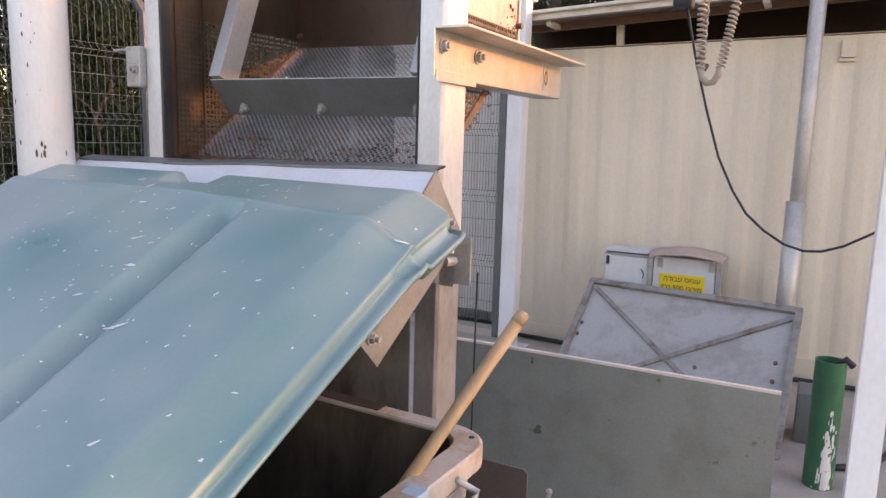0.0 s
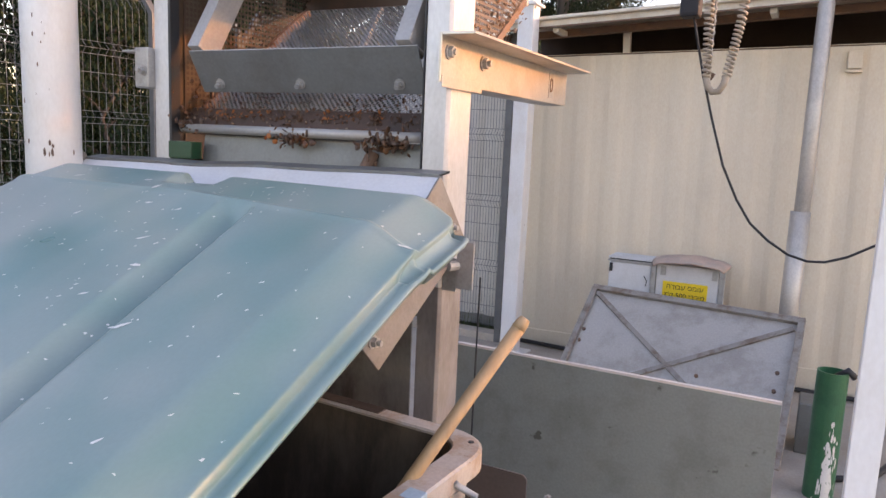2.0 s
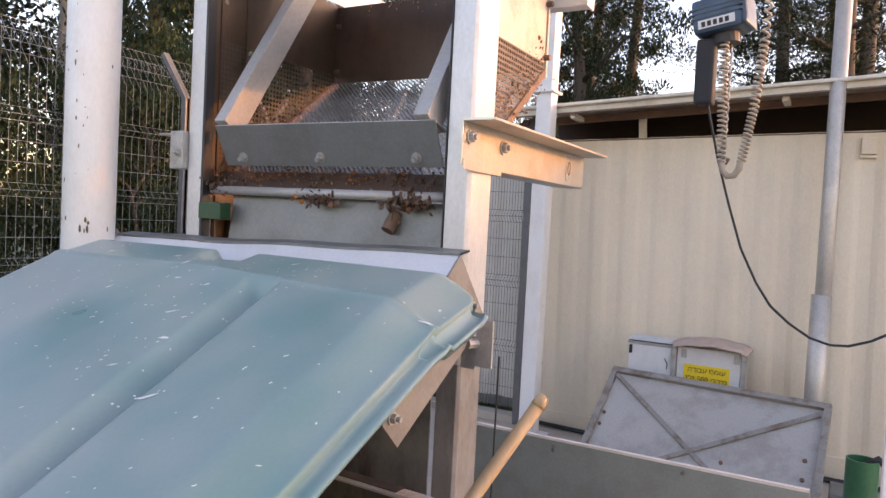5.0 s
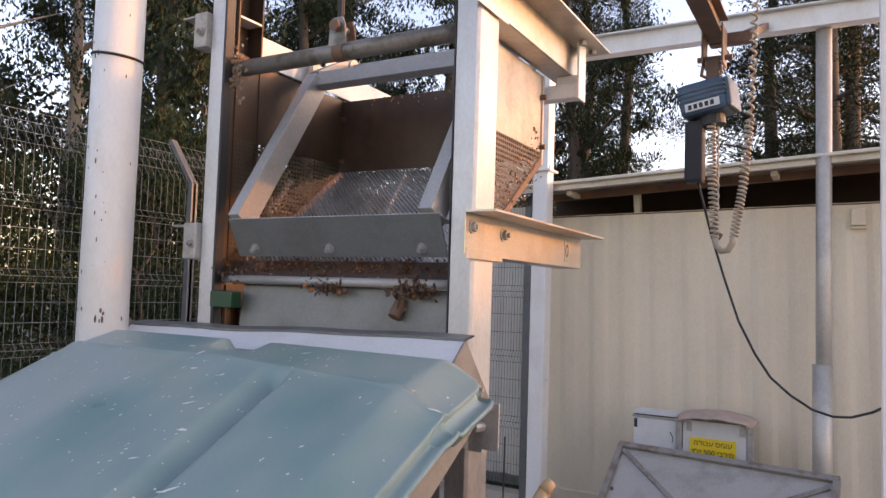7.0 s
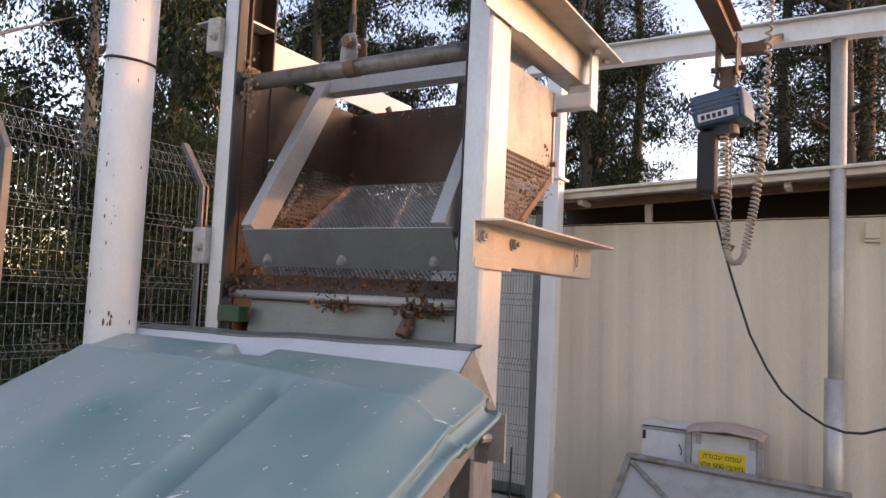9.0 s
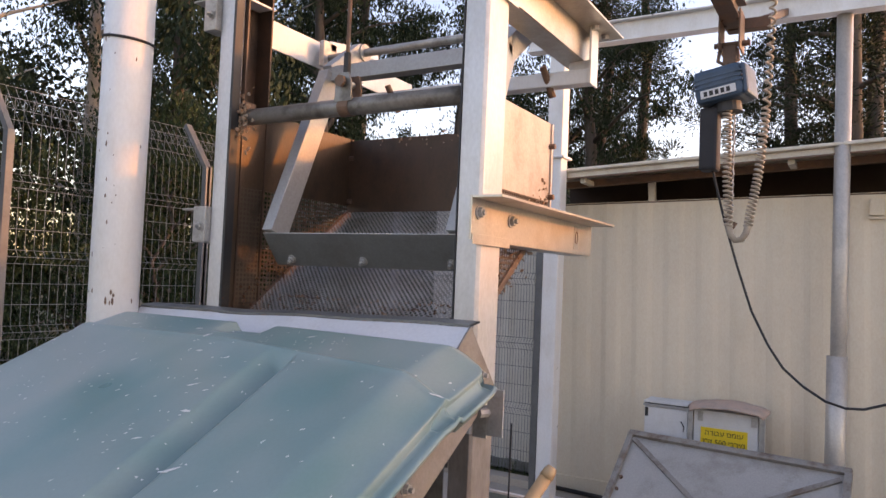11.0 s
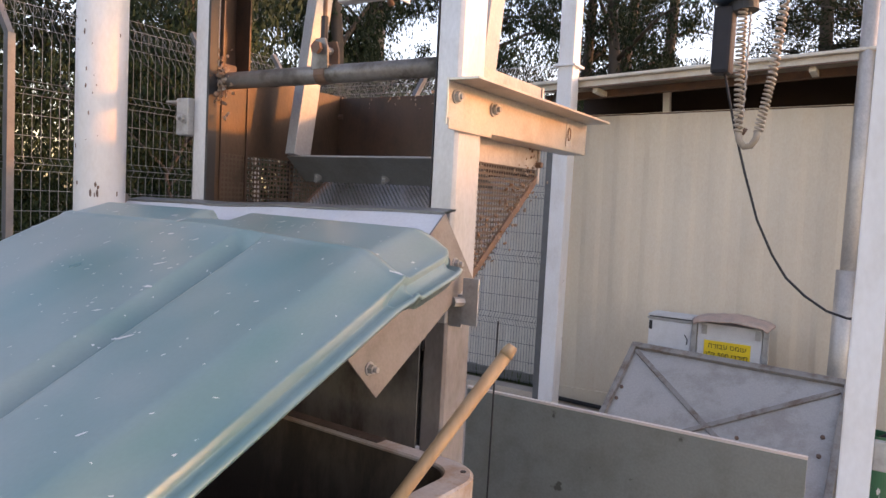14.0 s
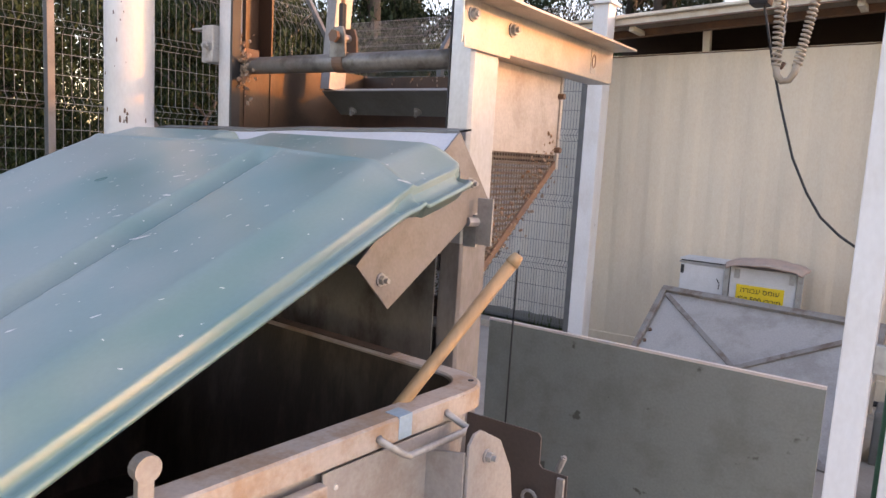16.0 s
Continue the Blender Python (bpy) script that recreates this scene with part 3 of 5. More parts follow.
    part("pivot_shaft", tube([(-1.25, 0.65, 2.97), (-0.02, 0.65, 2.97)], 0.019, 16), GALV, m, "round steel pivot shaft", smooth=True)
    for bx, bw in ((-1.25, 0.03), (-0.04, 0.03)):
        part("shaft_bearing", box(bx, bx + bw, 0.60, 0.70, 2.92, 3.05, 0.006), GALV, m)
        part("bearing_arm", bar((bx + 0.015, 0.65, 3.03), (bx + 0.015, 1.05, 3.10), 0.03, 0.05), WHITE, m)
    part("top_tie", box(-1.30, 0.0, 0.02, 0.10, 3.42, 3.50, 0.004), WHITE, m)
    part("top_side", box(-0.087, 0.0, 0.10, 1.05, 3.42, 3.50, 0.004), WHITE, m)
    # chute over the bin
    ch = part("chute", prism([(-0.09, 1.715), (-0.086, 1.757 - 0.035), (-0.055, 1.70), (-0.056, 1.68), (-0.45, 1.36), (-0.455, 1.366), (-0.09, 1.69)], 'x', -1.56, 0.026), STEEL, m, "bright stainless discharge chute")
    n = 40
    vs, fs = [], []
    for i in range(n + 1):
        x = -1.565 + 1.59 * i / n
        s = 0.0015 * math.sin(i * 0.5) + 0.006 * math.exp(-((i - 13) / 6) ** 2) + 0.026 * (1 - i / n)
        for (y, z) in ((-0.092, 1.755 - s), (-0.092, 1.762 - s), (-0.025, 1.772 - s), (-0.025, 1.765 - s)):
            vs.append((x, y, z))
    for i in range(n):
        for k in range(4):
            a = i * 4
            fs.append((a + k, a + (k + 1) % 4, a + 4 + (k + 1) % 4, a + 4 + k))
    mesh_ob("chute_lip", vs, fs, DULL, ch, "slightly buckled grey lip")
    vs, fs = [], []
    for i in range(n + 1):
        x = -1.56 + 1.586 * i / n
        s = 0.0015 * math.sin(i * 0.5) + 0.006 * math.exp(-((i - 13) / 6) ** 2) + 0.026 * (1 - i / n)
        for (y, z) in ((-0.095, 1.753 - s), (-0.345, 1.565 - 0.02 * (1 - i / n)), (-0.352, 1.56 - 0.02 * (1 - i / n)), (-0.1, 1.748 - s)):
            vs.append((x, y, z))
    for i in range(n):
        for k in range(4):
            a = i * 4
            fs.append((a + k, a + (k + 1) % 4, a + 4 + (k + 1) % 4, a + 4 + k))
    mesh_ob("chute_face", vs, fs, CHUTEW, ch)
    ck = part("cheek", prism([(-0.10, 1.757), (0.09, 1.545), (-0.408, 1.248), (-0.546, 1.384)], 'x', 0.028, 0.034), CHEEK, ch, "stainless cheek plate")
    bolt(ck, 0.0345, -0.445, 1.336, r=0.014)
    bolt(ck, 0.0345, -0.03, 1.60, r=0.014)
    part("cheek", prism([(-0.10, 1.757), (0.09, 1.545), (-0.408, 1.248), (-0.546, 1.384)], 'x', -1.57, -1.564), CHEEK, ch)


machine()


# ---- the lifted basket (moves) : its origin is at the top edge of its side walls ----
def basket():
    b = thing("screen_basket", "brown stained steel screen basket with perforated floor, lifted by a cable", "basket")
    XL, XR, T = -1.19, -0.10, 0.004
    SIDEW = {True: BROWNL, False: SIDE}
    side_up = [(0.02, -0.03), (0.02, -0.34), (0.815, -0.34), (0.815, 0.0), (0.24, 0.0)]
    side_front = [(0.02, -0.34), (0.02, -0.97), (0.075, -0.94), (0.075, -0.34)]
    for x in (XL, XR):
        w = part("side_wall", prism(side_up, 'x', x, x + T), SIDEW[x == XL], b, "stained steel side wall")
        part("front_strip", prism(side_front, 'x', x, x + T), SIDEW[x == XL], w)
        def inside(u, v):
            return u > 0 and 0 < v < 0.06 + 0.775 * (0.74 - u)
        vs, fs = perforated(inside, (x + T / 2, 0.075, -0.34), (0, 1, 0), (0, 0, -1), 37, 34, 0.02, 0.0068)
        mesh_ob("perforated_side", vs, fs, PERFD, w, "perforated side sheet clogged with brown scraps")
        part("sloping_edge", bar((x + T / 2, 0.03, -0.965), (x + T / 2, 0.815, -0.375), 0.012, 0.03), RUSTB, w)
        part("rear_edge", box(x - 0.004, x + 0.012, 0.805, 0.822, -0.40, 0.0, 0.002), RUSTB if x == XL else SIDE, w)
        for yy, zz in ((0.80, -0.10), (0.80, -0.32)):
            part("pin", tube([(x - 0.02, yy, zz), (x + 0.03, yy, zz)], 0.012, 8), RUSTB, w)
    part("back_wall", box(XL + 0.005, XR - 0.001, 0.80, 0.805, -0.375, -0.01, 0.001), BROWN, b, "dark brown stained back wall")
    d = Vector((0, -0.80, -0.60)).normalized()
    # holes in staggered rows: the grid lies askew on the sheet
    wide, deep, h = XR - XL - 0.016, 0.96, 0.5 ** 0.5
    across = Vector((1, 0, 0))
    vs, fs = perforated(lambda u, v: -0.005 < (u + v) * h < wide + 0.005 and -0.004 < (v - u) * h + deep / 2 < deep,
                        Vector((XL + 0.008, 0.80, -0.375)) + d * (deep / 2), (across - d) * h, (across + d) * h, 110, 110, 0.0158, 0.0057)
    mesh_ob("perforated_floor", vs, fs, PERF, b, "shiny wet perforated floor")
    part("cross_bar", tube([(XL + 0.01, 0.08, -0.045), (XR - 0.002, 0.08, -0.045)], 0.034, 28), BARM, b, "dirty round galvanised lifting bar", smooth=True)
    for x in (XL - 0.06, XR):
        part("slide_block", box(x, x + 0.055, 0.072 if x < -0.5 else 0.07, 0.15, -0.12, 0.03, 0.006), RUSTB, b)
    part("roller", tube([(XL + 0.02, 0.04, -0.94), (XR - 0.002, 0.04, -0.94)], 0.017, 18), STEEL, b, "polished roller bar", smooth=True)
    part("strap", prism([(0.10, -0.862), (0.108, -0.86), (0.066, -0.925), (0.058, -0.925)], 'x', XL + 0.01, XR - 0.01), BROWN, b, "fouled brown strap")
    part("lower_plate", prism([(0.075, -0.965), (0.08, -0.96), (0.034, -1.32), (0.029, -1.32)], 'x', XL + 0.10, XR - 0.005), DULL, b, "smooth grey deflector plate")
    part("runner", box(XL - 0.01, XL + 0.11, -0.005, 0.05, -1.055, -0.99, 0.004), GREENR, b, "green plastic runner block")
    part("runner_plate", box(XL - 0.004, XL + 0.0, 0.0, 0.19, -1.06, -0.34, 0.001), BROWN, b)
    part("stub_pipe", tube([(-0.315, 0.07, -1.00), (-0.325, 0.035, -1.06)], 0.024, 16), RUSTB, b, "short rusty pipe stub")
    # shackle and rope
    cheek = [(-0.052, -0.03), (0.052, -0.03), (0.045, 0.05), (0.028, 0.082), (-0.028, 0.082), (-0.045, 0.05)]
    sh = part("shackle", prism([(-0.64 + cx * 0.8, cz) for cx, cz in cheek], 'y', 0.046, 0.056, 0.002), BARM, b, "weathered steel clevis plate")
    part("shackle_cheek", prism([(-0.64 + cx * 0.8, cz) for cx, cz in cheek], 'y', 0.108, 0.118, 0.002), RUSTB, sh, "rusty clevis plate")
    part("pin", tube([(-0.64, 0.028, 0.045), (-0.64, 0.135, 0.045)], 0.014, 10), GALV, sh)
    part("pin_head", tube([(-0.64, 0.022, 0.045), (-0.64, 0.036, 0.045)], 0.024, 6), RUSTB, sh)
    part("collar", tube([(-0.665, 0.08, -0.045), (-0.615, 0.08, -0.045)], 0.0375, 20), RUSTB, sh)
    rp = part("rope", tube([(-0.655, 0.085, 0.06), (-0.655, 0.085, 0.9), (-0.655, 0.085, 2.2)], 0.008, 8), RUSTB, b, "rusty lifting rope")
    part("thimble", tube([(-0.655, 0.085, 0.07), (-0.655, 0.085, 0.17)], 0.014, 8), BLACK, rp)
    # clumps of debris
    g = random.Random(11)
    def clumps(name, spots, material, n, spread, smin, smax):
        bm = bmesh.new()
        for i in range(n):
            c = g.choice(spots)
            p = Vector(c) + Vector((g.gauss(0, spread[0]), g.gauss(0, spread[1]), g.gauss(0, spread[2])))
            s = g.uniform(smin, smax)
            mtx = Matrix.Translation(p) @ Euler((g.uniform(0, 6), g.uniform(0, 6), g.uniform(0, 6))).to_matrix().to_4x4() @ Matrix.Diagonal((s, s * g.uniform(0.3, 1), s * g.uniform(0.2, 0.6), 1))
            bmesh.ops.create_icosphere(bm, subdivisions=1, radius=1, matrix=mtx)
        return tagged(part(name, bm, material, b), kind="stuff")
    clumps("debris", [(XL + 0.1 + 0.1 * i, 0.10, -0.89) for i in range(10)], DEBRIS, 900, (0.05, 0.018, 0.014), 0.003, 0.011)
    clumps("debris", [(XL + 0.05, 0.04, -0.93), (-0.66, 0.03, -0.955), (-0.60, 0.03, -0.96), (-0.25, 0.03, -0.95), (-0.20, 0.03, -0.96), (-0.28, 0.02, -0.97)], DEBRIS, 260, (0.025, 0.012, 0.016), 0.005, 0.016)
    # scraps whose orange colour holds the low sun's glow on the debris
    clumps("orange_debris", [(XL + 0.15 + 0.1 * i, 0.10, -0.88) for i in range(9)] + [(-0.75, 0.03, -0.945)], mat("sun_orange_scrap", (0.32, 0.10, 0.022), 0.6), 70, (0.05, 0.015, 0.01), 0.004, 0.013)
    low = [(XL + 0.10 + 0.1 * i, 0.045 + 0.03 * j, -0.925 + 0.0225 * j) for i in range(10) for j in range(7)]
    clumps("debris", low, DEBRIS, 420, (0.05, 0.004, 0.004), 0.002, 0.008)
    heaps = [(-1.02, 0.10, -0.885), (-0.93, 0.09, -0.892), (-0.84, 0.10, -0.885), (-0.52, 0.09, -0.892), (-0.44, 0.10, -0.885), (-0.30, 0.10, -0.885)]
    # heaps in the same sun-orange colour
    clumps("orange_debris", heaps, bpy.data.materials["sun_orange_scrap"], 150, (0.025, 0.012, 0.009), 0.003, 0.011)
    clumps("pale_fibre", low, SCRAPS, 300, (0.05, 0.006, 0.004), 0.002, 0.007)
    clumps("fibre_dirt", [(XL + 0.0, 0.05, -0.03), (XL + 0.015, 0.05, -0.09), (XL - 0.02, 0.06, 0.02), (XL + 0.03, 0.05, -0.06)], SCRAPS, 200, (0.022, 0.01, 0.04), 0.004, 0.015)
    clumps("caked_dirt", [(XR + 0.006, 0.16 + 0.1 * i, -0.86 + 0.076 * i + 0.05) for i in range(7)], SCRAPS, 260, (0.004, 0.05, 0.05), 0.003, 0.012)
    clumps("caked_dirt", [(XL + 0.012, 0.12 + 0.1 * i, -0.84 + 0.076 * i) for i in range(5)], DEBRIS, 200, (0.003, 0.06, 0.08), 0.003, 0.011)
    clumps("dried_dirt", [(-1.0 + 0.08 * i, 0.797, -0.02) for i in range(11)], SCRAPS, 60, (0.04, 0.002, 0.022), 0.003, 0.009)
    return b


BASKET = basket()


# ---- the swinging scraper frame (moves) : its origin is the pivot shaft ----
def scraper():
    s = thing("scraper_frame", "stainless swinging scraper frame with a bolted lip plate", "scraper")
    # at rest the lip hangs 24.1 degrees in front of the shaft
    top, lip, low = Vector((0, -0.19, -0.19)), Vector((0, -0.435, -0.973)), Vector((0, -0.325, -1.088))
    for x in (-1.035, -0.155):
        a = part("arm", bar((x, *top.yz), (x, *(lip + Vector((0, 0.03, 0.0))).yz), 0.055, 0.10, up=(0, 1, 0.3)), STEEL, s, "stainless box arm")
        part("shaft_arm", bar((x, *top.yz), (x, 0.0, 0.0), 0.05, 0.10, up=(0, 0.7, -0.7)), STEEL, s)
        part("shaft_ring", tube([(x - 0.035, 0, 0), (x + 0.035, 0, 0)], 0.042, 20), STEEL, s)
    part("top_bar", bar((-1.06, *top.yz), (-0.13, *top.yz), 0.05, 0.07), STEEL, s, "stainless top bar")
    part("lip_plate", prism([(lip.y, lip.z), (lip.y + 0.004, lip.z + 0.004), (low.y + 0.004, low.z + 0.002), (low.y, low.z)], 'x', -1.07, -0.108), DULL, s, "grey lip plate with bolts")
    part("lip_fold", box(-1.07, -0.108, lip.y + 0.001, lip.y + 0.09, lip.z - 0.001, lip.z + 0.004, 0.001), STEEL, s)
    for x in (-0.97, -0.60, -0.20):
        bm = bmesh.new()
        p = low.lerp(lip, 0.22)
        q = Vector((x, p.y, p.z))
        n = Vector((0, -0.72, -0.69))
        tube([q, q + n * 0.004], 0.019, 14, bm)
        tube([q + n * 0.004, q + n * 0.016], 0.014, 6, bm)
        tube([q + n * 0.016, q + n * 0.03], 0.008, 8, bm)
        part("bolt", bm, STEEL, s)
    return s


SCRAPER = scraper()


# ---- the waste bin and its lid ----
def rounded(x0, x1, y0, y1, r, n=7):
    pts = []
    for cx, cy, a0 in ((x1 - r, y1 - r, 0), (x0 + r, y1 - r, 90), (x0 + r, y0 + r, 180), (x1 - r, y0 + r, 270)):
        for k in range(n + 1):
            a = radians(a0 + 90 * k / n)
            pts.append((cx + r * math.cos(a), cy + r * math.sin(a)))
    return pts


def loft(rings, close=True):
    bm = bmesh.new()
    rs = [[bm.verts.new(p) for p in ring] for ring in rings]
    n = len(rs[0])
    for a, b in zip(rs, rs[1:]):
        for k in range(n):
            bm.faces.new((a[k], a[(k + 1) % n], b[(k + 1) % n], b[k]))
    if close:
        bm.faces.new(rs[-1])
    return bm


def ring(x0, x1, y0, y1, r, z):
    return [(x, y, z) for x, y in rounded(x0, x1, y0, y1, r)]


def waste_bin():
    b = thing("waste_bin", "galvanised waste bin, green lid propped open on the chute", "bin")
    X0, X1, Y0, Y1, Z = -1.46, 0.325, -1.52, -0.315, 1.085
    o = 0.012
    part("body", loft([ring(X0 + o, X1 - o, Y0 + o, Y1 - o, 0.10, Z - 0.01), ring(X0 + 0.06, X1 - 0.06, Y0 + 0.08, Y1 - 0.06, 0.10, 0.26)]), BIN, b, "galvanised bin body")
    part("inner_wall", loft([ring(X0 + 0.060, X1 - 0.060, Y0 + 0.060, Y1 - 0.045, 0.09, Z - 0.005), ring(X0 + 0.09, X1 - 0.09, Y0 + 0.11, Y1 - 0.09, 0.09, 0.30)]), BININ, b, "dark brown inside")
    part("rim", loft([ring(X0 + 0.056, X1 - 0.056, Y0 + 0.056, Y1 - 0.041, 0.085, Z - 0.02), ring(X0 + 0.058, X1 - 0.058, Y0 + 0.058, Y1 - 0.043, 0.085, Z), ring(X0 + 0.054, X1 - 0.054, Y0 + 0.054, Y1 - 0.038, 0.09, Z + 0.005), ring(X0 - 0.008, X1 + 0.008, Y0 - 0.008, Y1 + 0.008, 0.12, Z + 0.005), ring(X0 - 0.014, X1 + 0.014, Y0 - 0.014, Y1 + 0.014, 0.12, Z), ring(X0 - 0.014, X1 + 0.014, Y0 - 0.014, Y1 + 0.014, 0.12, Z - 0.05), ring(X0, X1, Y0, Y1, 0.11, Z - 0.058)], close=False), RIM, b, "flat rim with rust stains")
    # black discs on the rim, coloured as the dark inside of holes
    for hx, hy in ((X1 - 0.035, Y1 - 0.045), (X1 - 0.36, Y1 - 0.014)):
        part("rim_hole", tube([(hx, hy, Z + 0.0055), (hx, hy, Z + 0.007)], 0.008, 12), BLACK, b)
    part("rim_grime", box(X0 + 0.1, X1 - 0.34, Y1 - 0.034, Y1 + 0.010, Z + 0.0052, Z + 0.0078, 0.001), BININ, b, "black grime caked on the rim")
    part("paint_mark", box(X1 - 0.03, X1 + 0.0155, -0.70, -0.655, Z - 0.049, Z + 0.0065, 0.001), mat("pale_blue_paint", (0.33, 0.44, 0.52), 0.6), b, "pale blue paint mark")
    # folded stiffener and side sheet on the right flank
    part("flank_sheet", box(X1 + 0.002, X1 + 0.007, -0.92, -0.49, 0.42, Z - 0.062, 0.001), BIN, b)
    part("flank_stiffener", box(X1 + 0.002, X1 + 0.03, Y0 + 0.1, -0.925, Z - 0.20, Z - 0.075, 0.006), RIM, b, "beige painted stiffener")
    part("rivet", tube([(X1 + 0.007, -0.885, Z - 0.10), (X1 + 0.011, -0.885, Z - 0.10)], 0.006, 10), WHITEFLAKE, b)
    hp = [(X1 + 0.012, -0.765, Z - 0.025), (X1 + 0.02, -0.765, Z - 0.03), (X1 + 0.05, -0.725, Z - 0.062), (X1 + 0.055, -0.705, Z - 0.072), (X1 + 0.055, -0.505, Z - 0.072), (X1 + 0.05, -0.485, Z - 0.066), (X1 + 0.02, -0.525, Z - 0.03), (X1 + 0.012, -0.525, Z - 0.025)]
    part("handle", tube(hp, 0.0085, 14), GALV, b, "bent galvanised pull handle", smooth=True)
    # lifting lug at the rear flank
    lg = part("lift_lug", prism([(X1 + 0.002, 0.975), (0.443, 1.002), (0.443, 0.62), (X1 - 0.02, 0.60)], 'y', -0.585, -0.577, 0.001), BIN, b, "galvanised lifting lug")
    part("lug_arm", prism([(-0.578, 1.02), (-0.557, 1.043), (-0.53, 1.046), (-0.445, 0.998), (-0.39, 0.905), (-0.33, 0.60), (-0.53, 0.58), (-0.578, 0.70)], 'x', 0.4445, 0.4525, 0.002), BIN, lg)
    part("lug_back", box(X1 - 0.02, 0.443, -0.415, -0.407, 0.62, 0.90, 0.001), BIN, lg)
    bolt(lg, 0.453, -0.505, 0.975, r=0.013)
    part("lid_catch", tube([(X1 - 0.040, -1.285, Z + 0.06), (X1 - 0.016, -1.285, Z + 0.06)], 0.024, 20), BIN, b, "round steel lid catch")
    part("catch_stem", box(X1 - 0.036, X1 - 0.020, -1.302, -1.272, Z + 0.002, Z + 0.048, 0.003), BIN, b)
    for wx in (X0 + 0.2, X1 - 0.2):
        for wy in (Y0 + 0.2, Y1 - 0.2):
            w = part("wheel", tube([(wx - 0.025, wy, 0.10), (wx + 0.025, wy, 0.10)], 0.10, 24), BLACK, b)
            part("fork", box(wx - 0.04, wx + 0.04, wy - 0.03, wy + 0.03, 0.205, 0.275, 0.004), GALV, w)
    # domed lid: from the hinge at Y0 up to its free edge
    LX0, LX1, LY0, LY1 = -1.47, 0.213, -1.52, -0.305
    nx, ny = 210, 190
    def smooth(a, b, t):
        t = min(1.0, max(0.0, (t - a) / (b - a)))
        return t * t * (3 - 2 * t)
    def height(x, y):
        # a sloping crown as far as the crease, then a flatter flap to the free edge
        crease = -0.480 - 0.085 * max(0, x + 0.58)
        z = 1.182 + 0.447 * (min(y, crease) + 1.50) + 0.29 * max(0, y - crease)
        u = (x - LX0) / (LX1 - LX0)
        flank = min(u, 1 - u) * (LX1 - LX0)
        z += 0.002 + 0.050 * smooth(0.0, 0.15, flank)
        # moulded groove that ends at the crease: a short wall on one side, a long slope on the other
        gx = x - (-0.322 - (y + 0.572) * 0.115)
        ends = 1 - smooth(crease - 0.050, crease - 0.008, y)
        d = max(0, 1 - abs(gx) / (0.040 if gx > 0 else 0.100))
        z -= 0.058 * d * d * (3 - 2 * d) * ends
        # the flap is stepped down, in two leaves with a notch between
        flap = smooth(crease - 0.002, crease + 0.012, y)
        z -= 0.008 * flap
        z += 0.004 * math.exp(-((y - crease + 0.010) / 0.008) ** 2)
        z -= 0.030 * smooth(crease + 0.05, LY1 - 0.06, y) * smooth(-0.775, -0.740, x) * (1 - smooth(-0.590, -0.560, x))
        z -= 0.010 * smooth(LY1 - 0.03, LY1, y)
        return z
    vs, fs = [], []
    def corner(x, y):
        r = 0.085
        for sx, ex in ((1, LX1), (-1, LX0)):
            cx, cy = ex - sx * r, LY1 - r
            if (x - cx) * sx > 0 and y > cy:
                d = Vector((x - cx, y - cy))
                m = max(abs(d.x), abs(d.y))
                if d.length > 0:
                    d = d.normalized() * m
                return cx + d.x, cy + d.y
        return x, y
    grid = []
    for i in range(nx + 1):
        row = []
        for j in range(ny + 1):
            x, y = LX0 + (LX1 - LX0) * i / nx, LY0 + (LY1 - LY0) * j / ny
            x, y = corner(x, y)
            row.append(len(vs))
            vs.append(Vector((x, y, height(x, y))))
        grid.append(row)
    for i in range(nx):
        for j in range(ny):
            fs.append((grid[i][j], grid[i + 1][j], grid[i + 1][j + 1], grid[i][j + 1]))
    loop = [grid[i][0] for i in range(nx + 1)] + [grid[nx][j] for j in range(1, ny + 1)] + [grid[i][ny] for i in range(nx - 1, -1, -1)] + [grid[0][j] for j in range(ny - 1, 0, -1)]
    mid = Vector(((LX0 + LX1) / 2, (LY0 + LY1) / 2, 0))
    prev = loop
    for out_, drop in ((0.003, 0.004), (0.004, 0.024), (0.0045, 0.029), (0.020, 0.031), (0.036, 0.026), (0.046, 0.032), (0.041, 0.042), (0.0, 0.038), (-0.012, 0.010)):
        cur = []
        for k, idx in enumerate(loop):
            p = vs[idx]
            a, c = vs[loop[k - 1]], vs[loop[(k + 1) % len(loop)]]
            t = (c - a)
            nrm = Vector((t.y, -t.x, 0)).normalized()
            cur.append(len(vs))
            front = p.y > LY1 - 0.05 and out_ > 0.01
            # scooped hand grip beside the right free corner
            scoop = 0.046 * math.exp(-((p.y + 0.47) / 0.13) ** 6) if p.x > LX1 - 0.01 else 0
            low = scoop if 0.0035 < out_ < 0.03 else 0.25 * scoop if out_ > 0.03 else 0
            back = 0.8 * scoop if 0.0035 < out_ < 0.01 else 0
            vs.append(p + nrm * ((out_ if not front else 0.008) - back) + Vector((0, 0, -low - drop * (0.55 if p.y > LY1 - 0.02 else 1))))
        for k in range(len(loop)):
            fs.append((prev[k], cur[k], cur[(k + 1) % len(loop)], prev[(k + 1) % len(loop)]))
        prev = cur
    lid = mesh_ob("lid", vs, fs, LID, b, "weathered blue-green plastic lid with white bird droppings and scratches", smooth=True)
    g = random.Random(4)
    bm = bmesh.new()
    for i in range(290):
        if i < 235:
            x, y = g.uniform(-1.40, -0.2), g.uniform(-1.05, -0.33)
        else:
            x, y = g.uniform(-0.6, 0.2), g.uniform(-1.35, -0.4)
        ln, wd = g.uniform(0.0015, 0.006), g.uniform(0.001, 0.003)
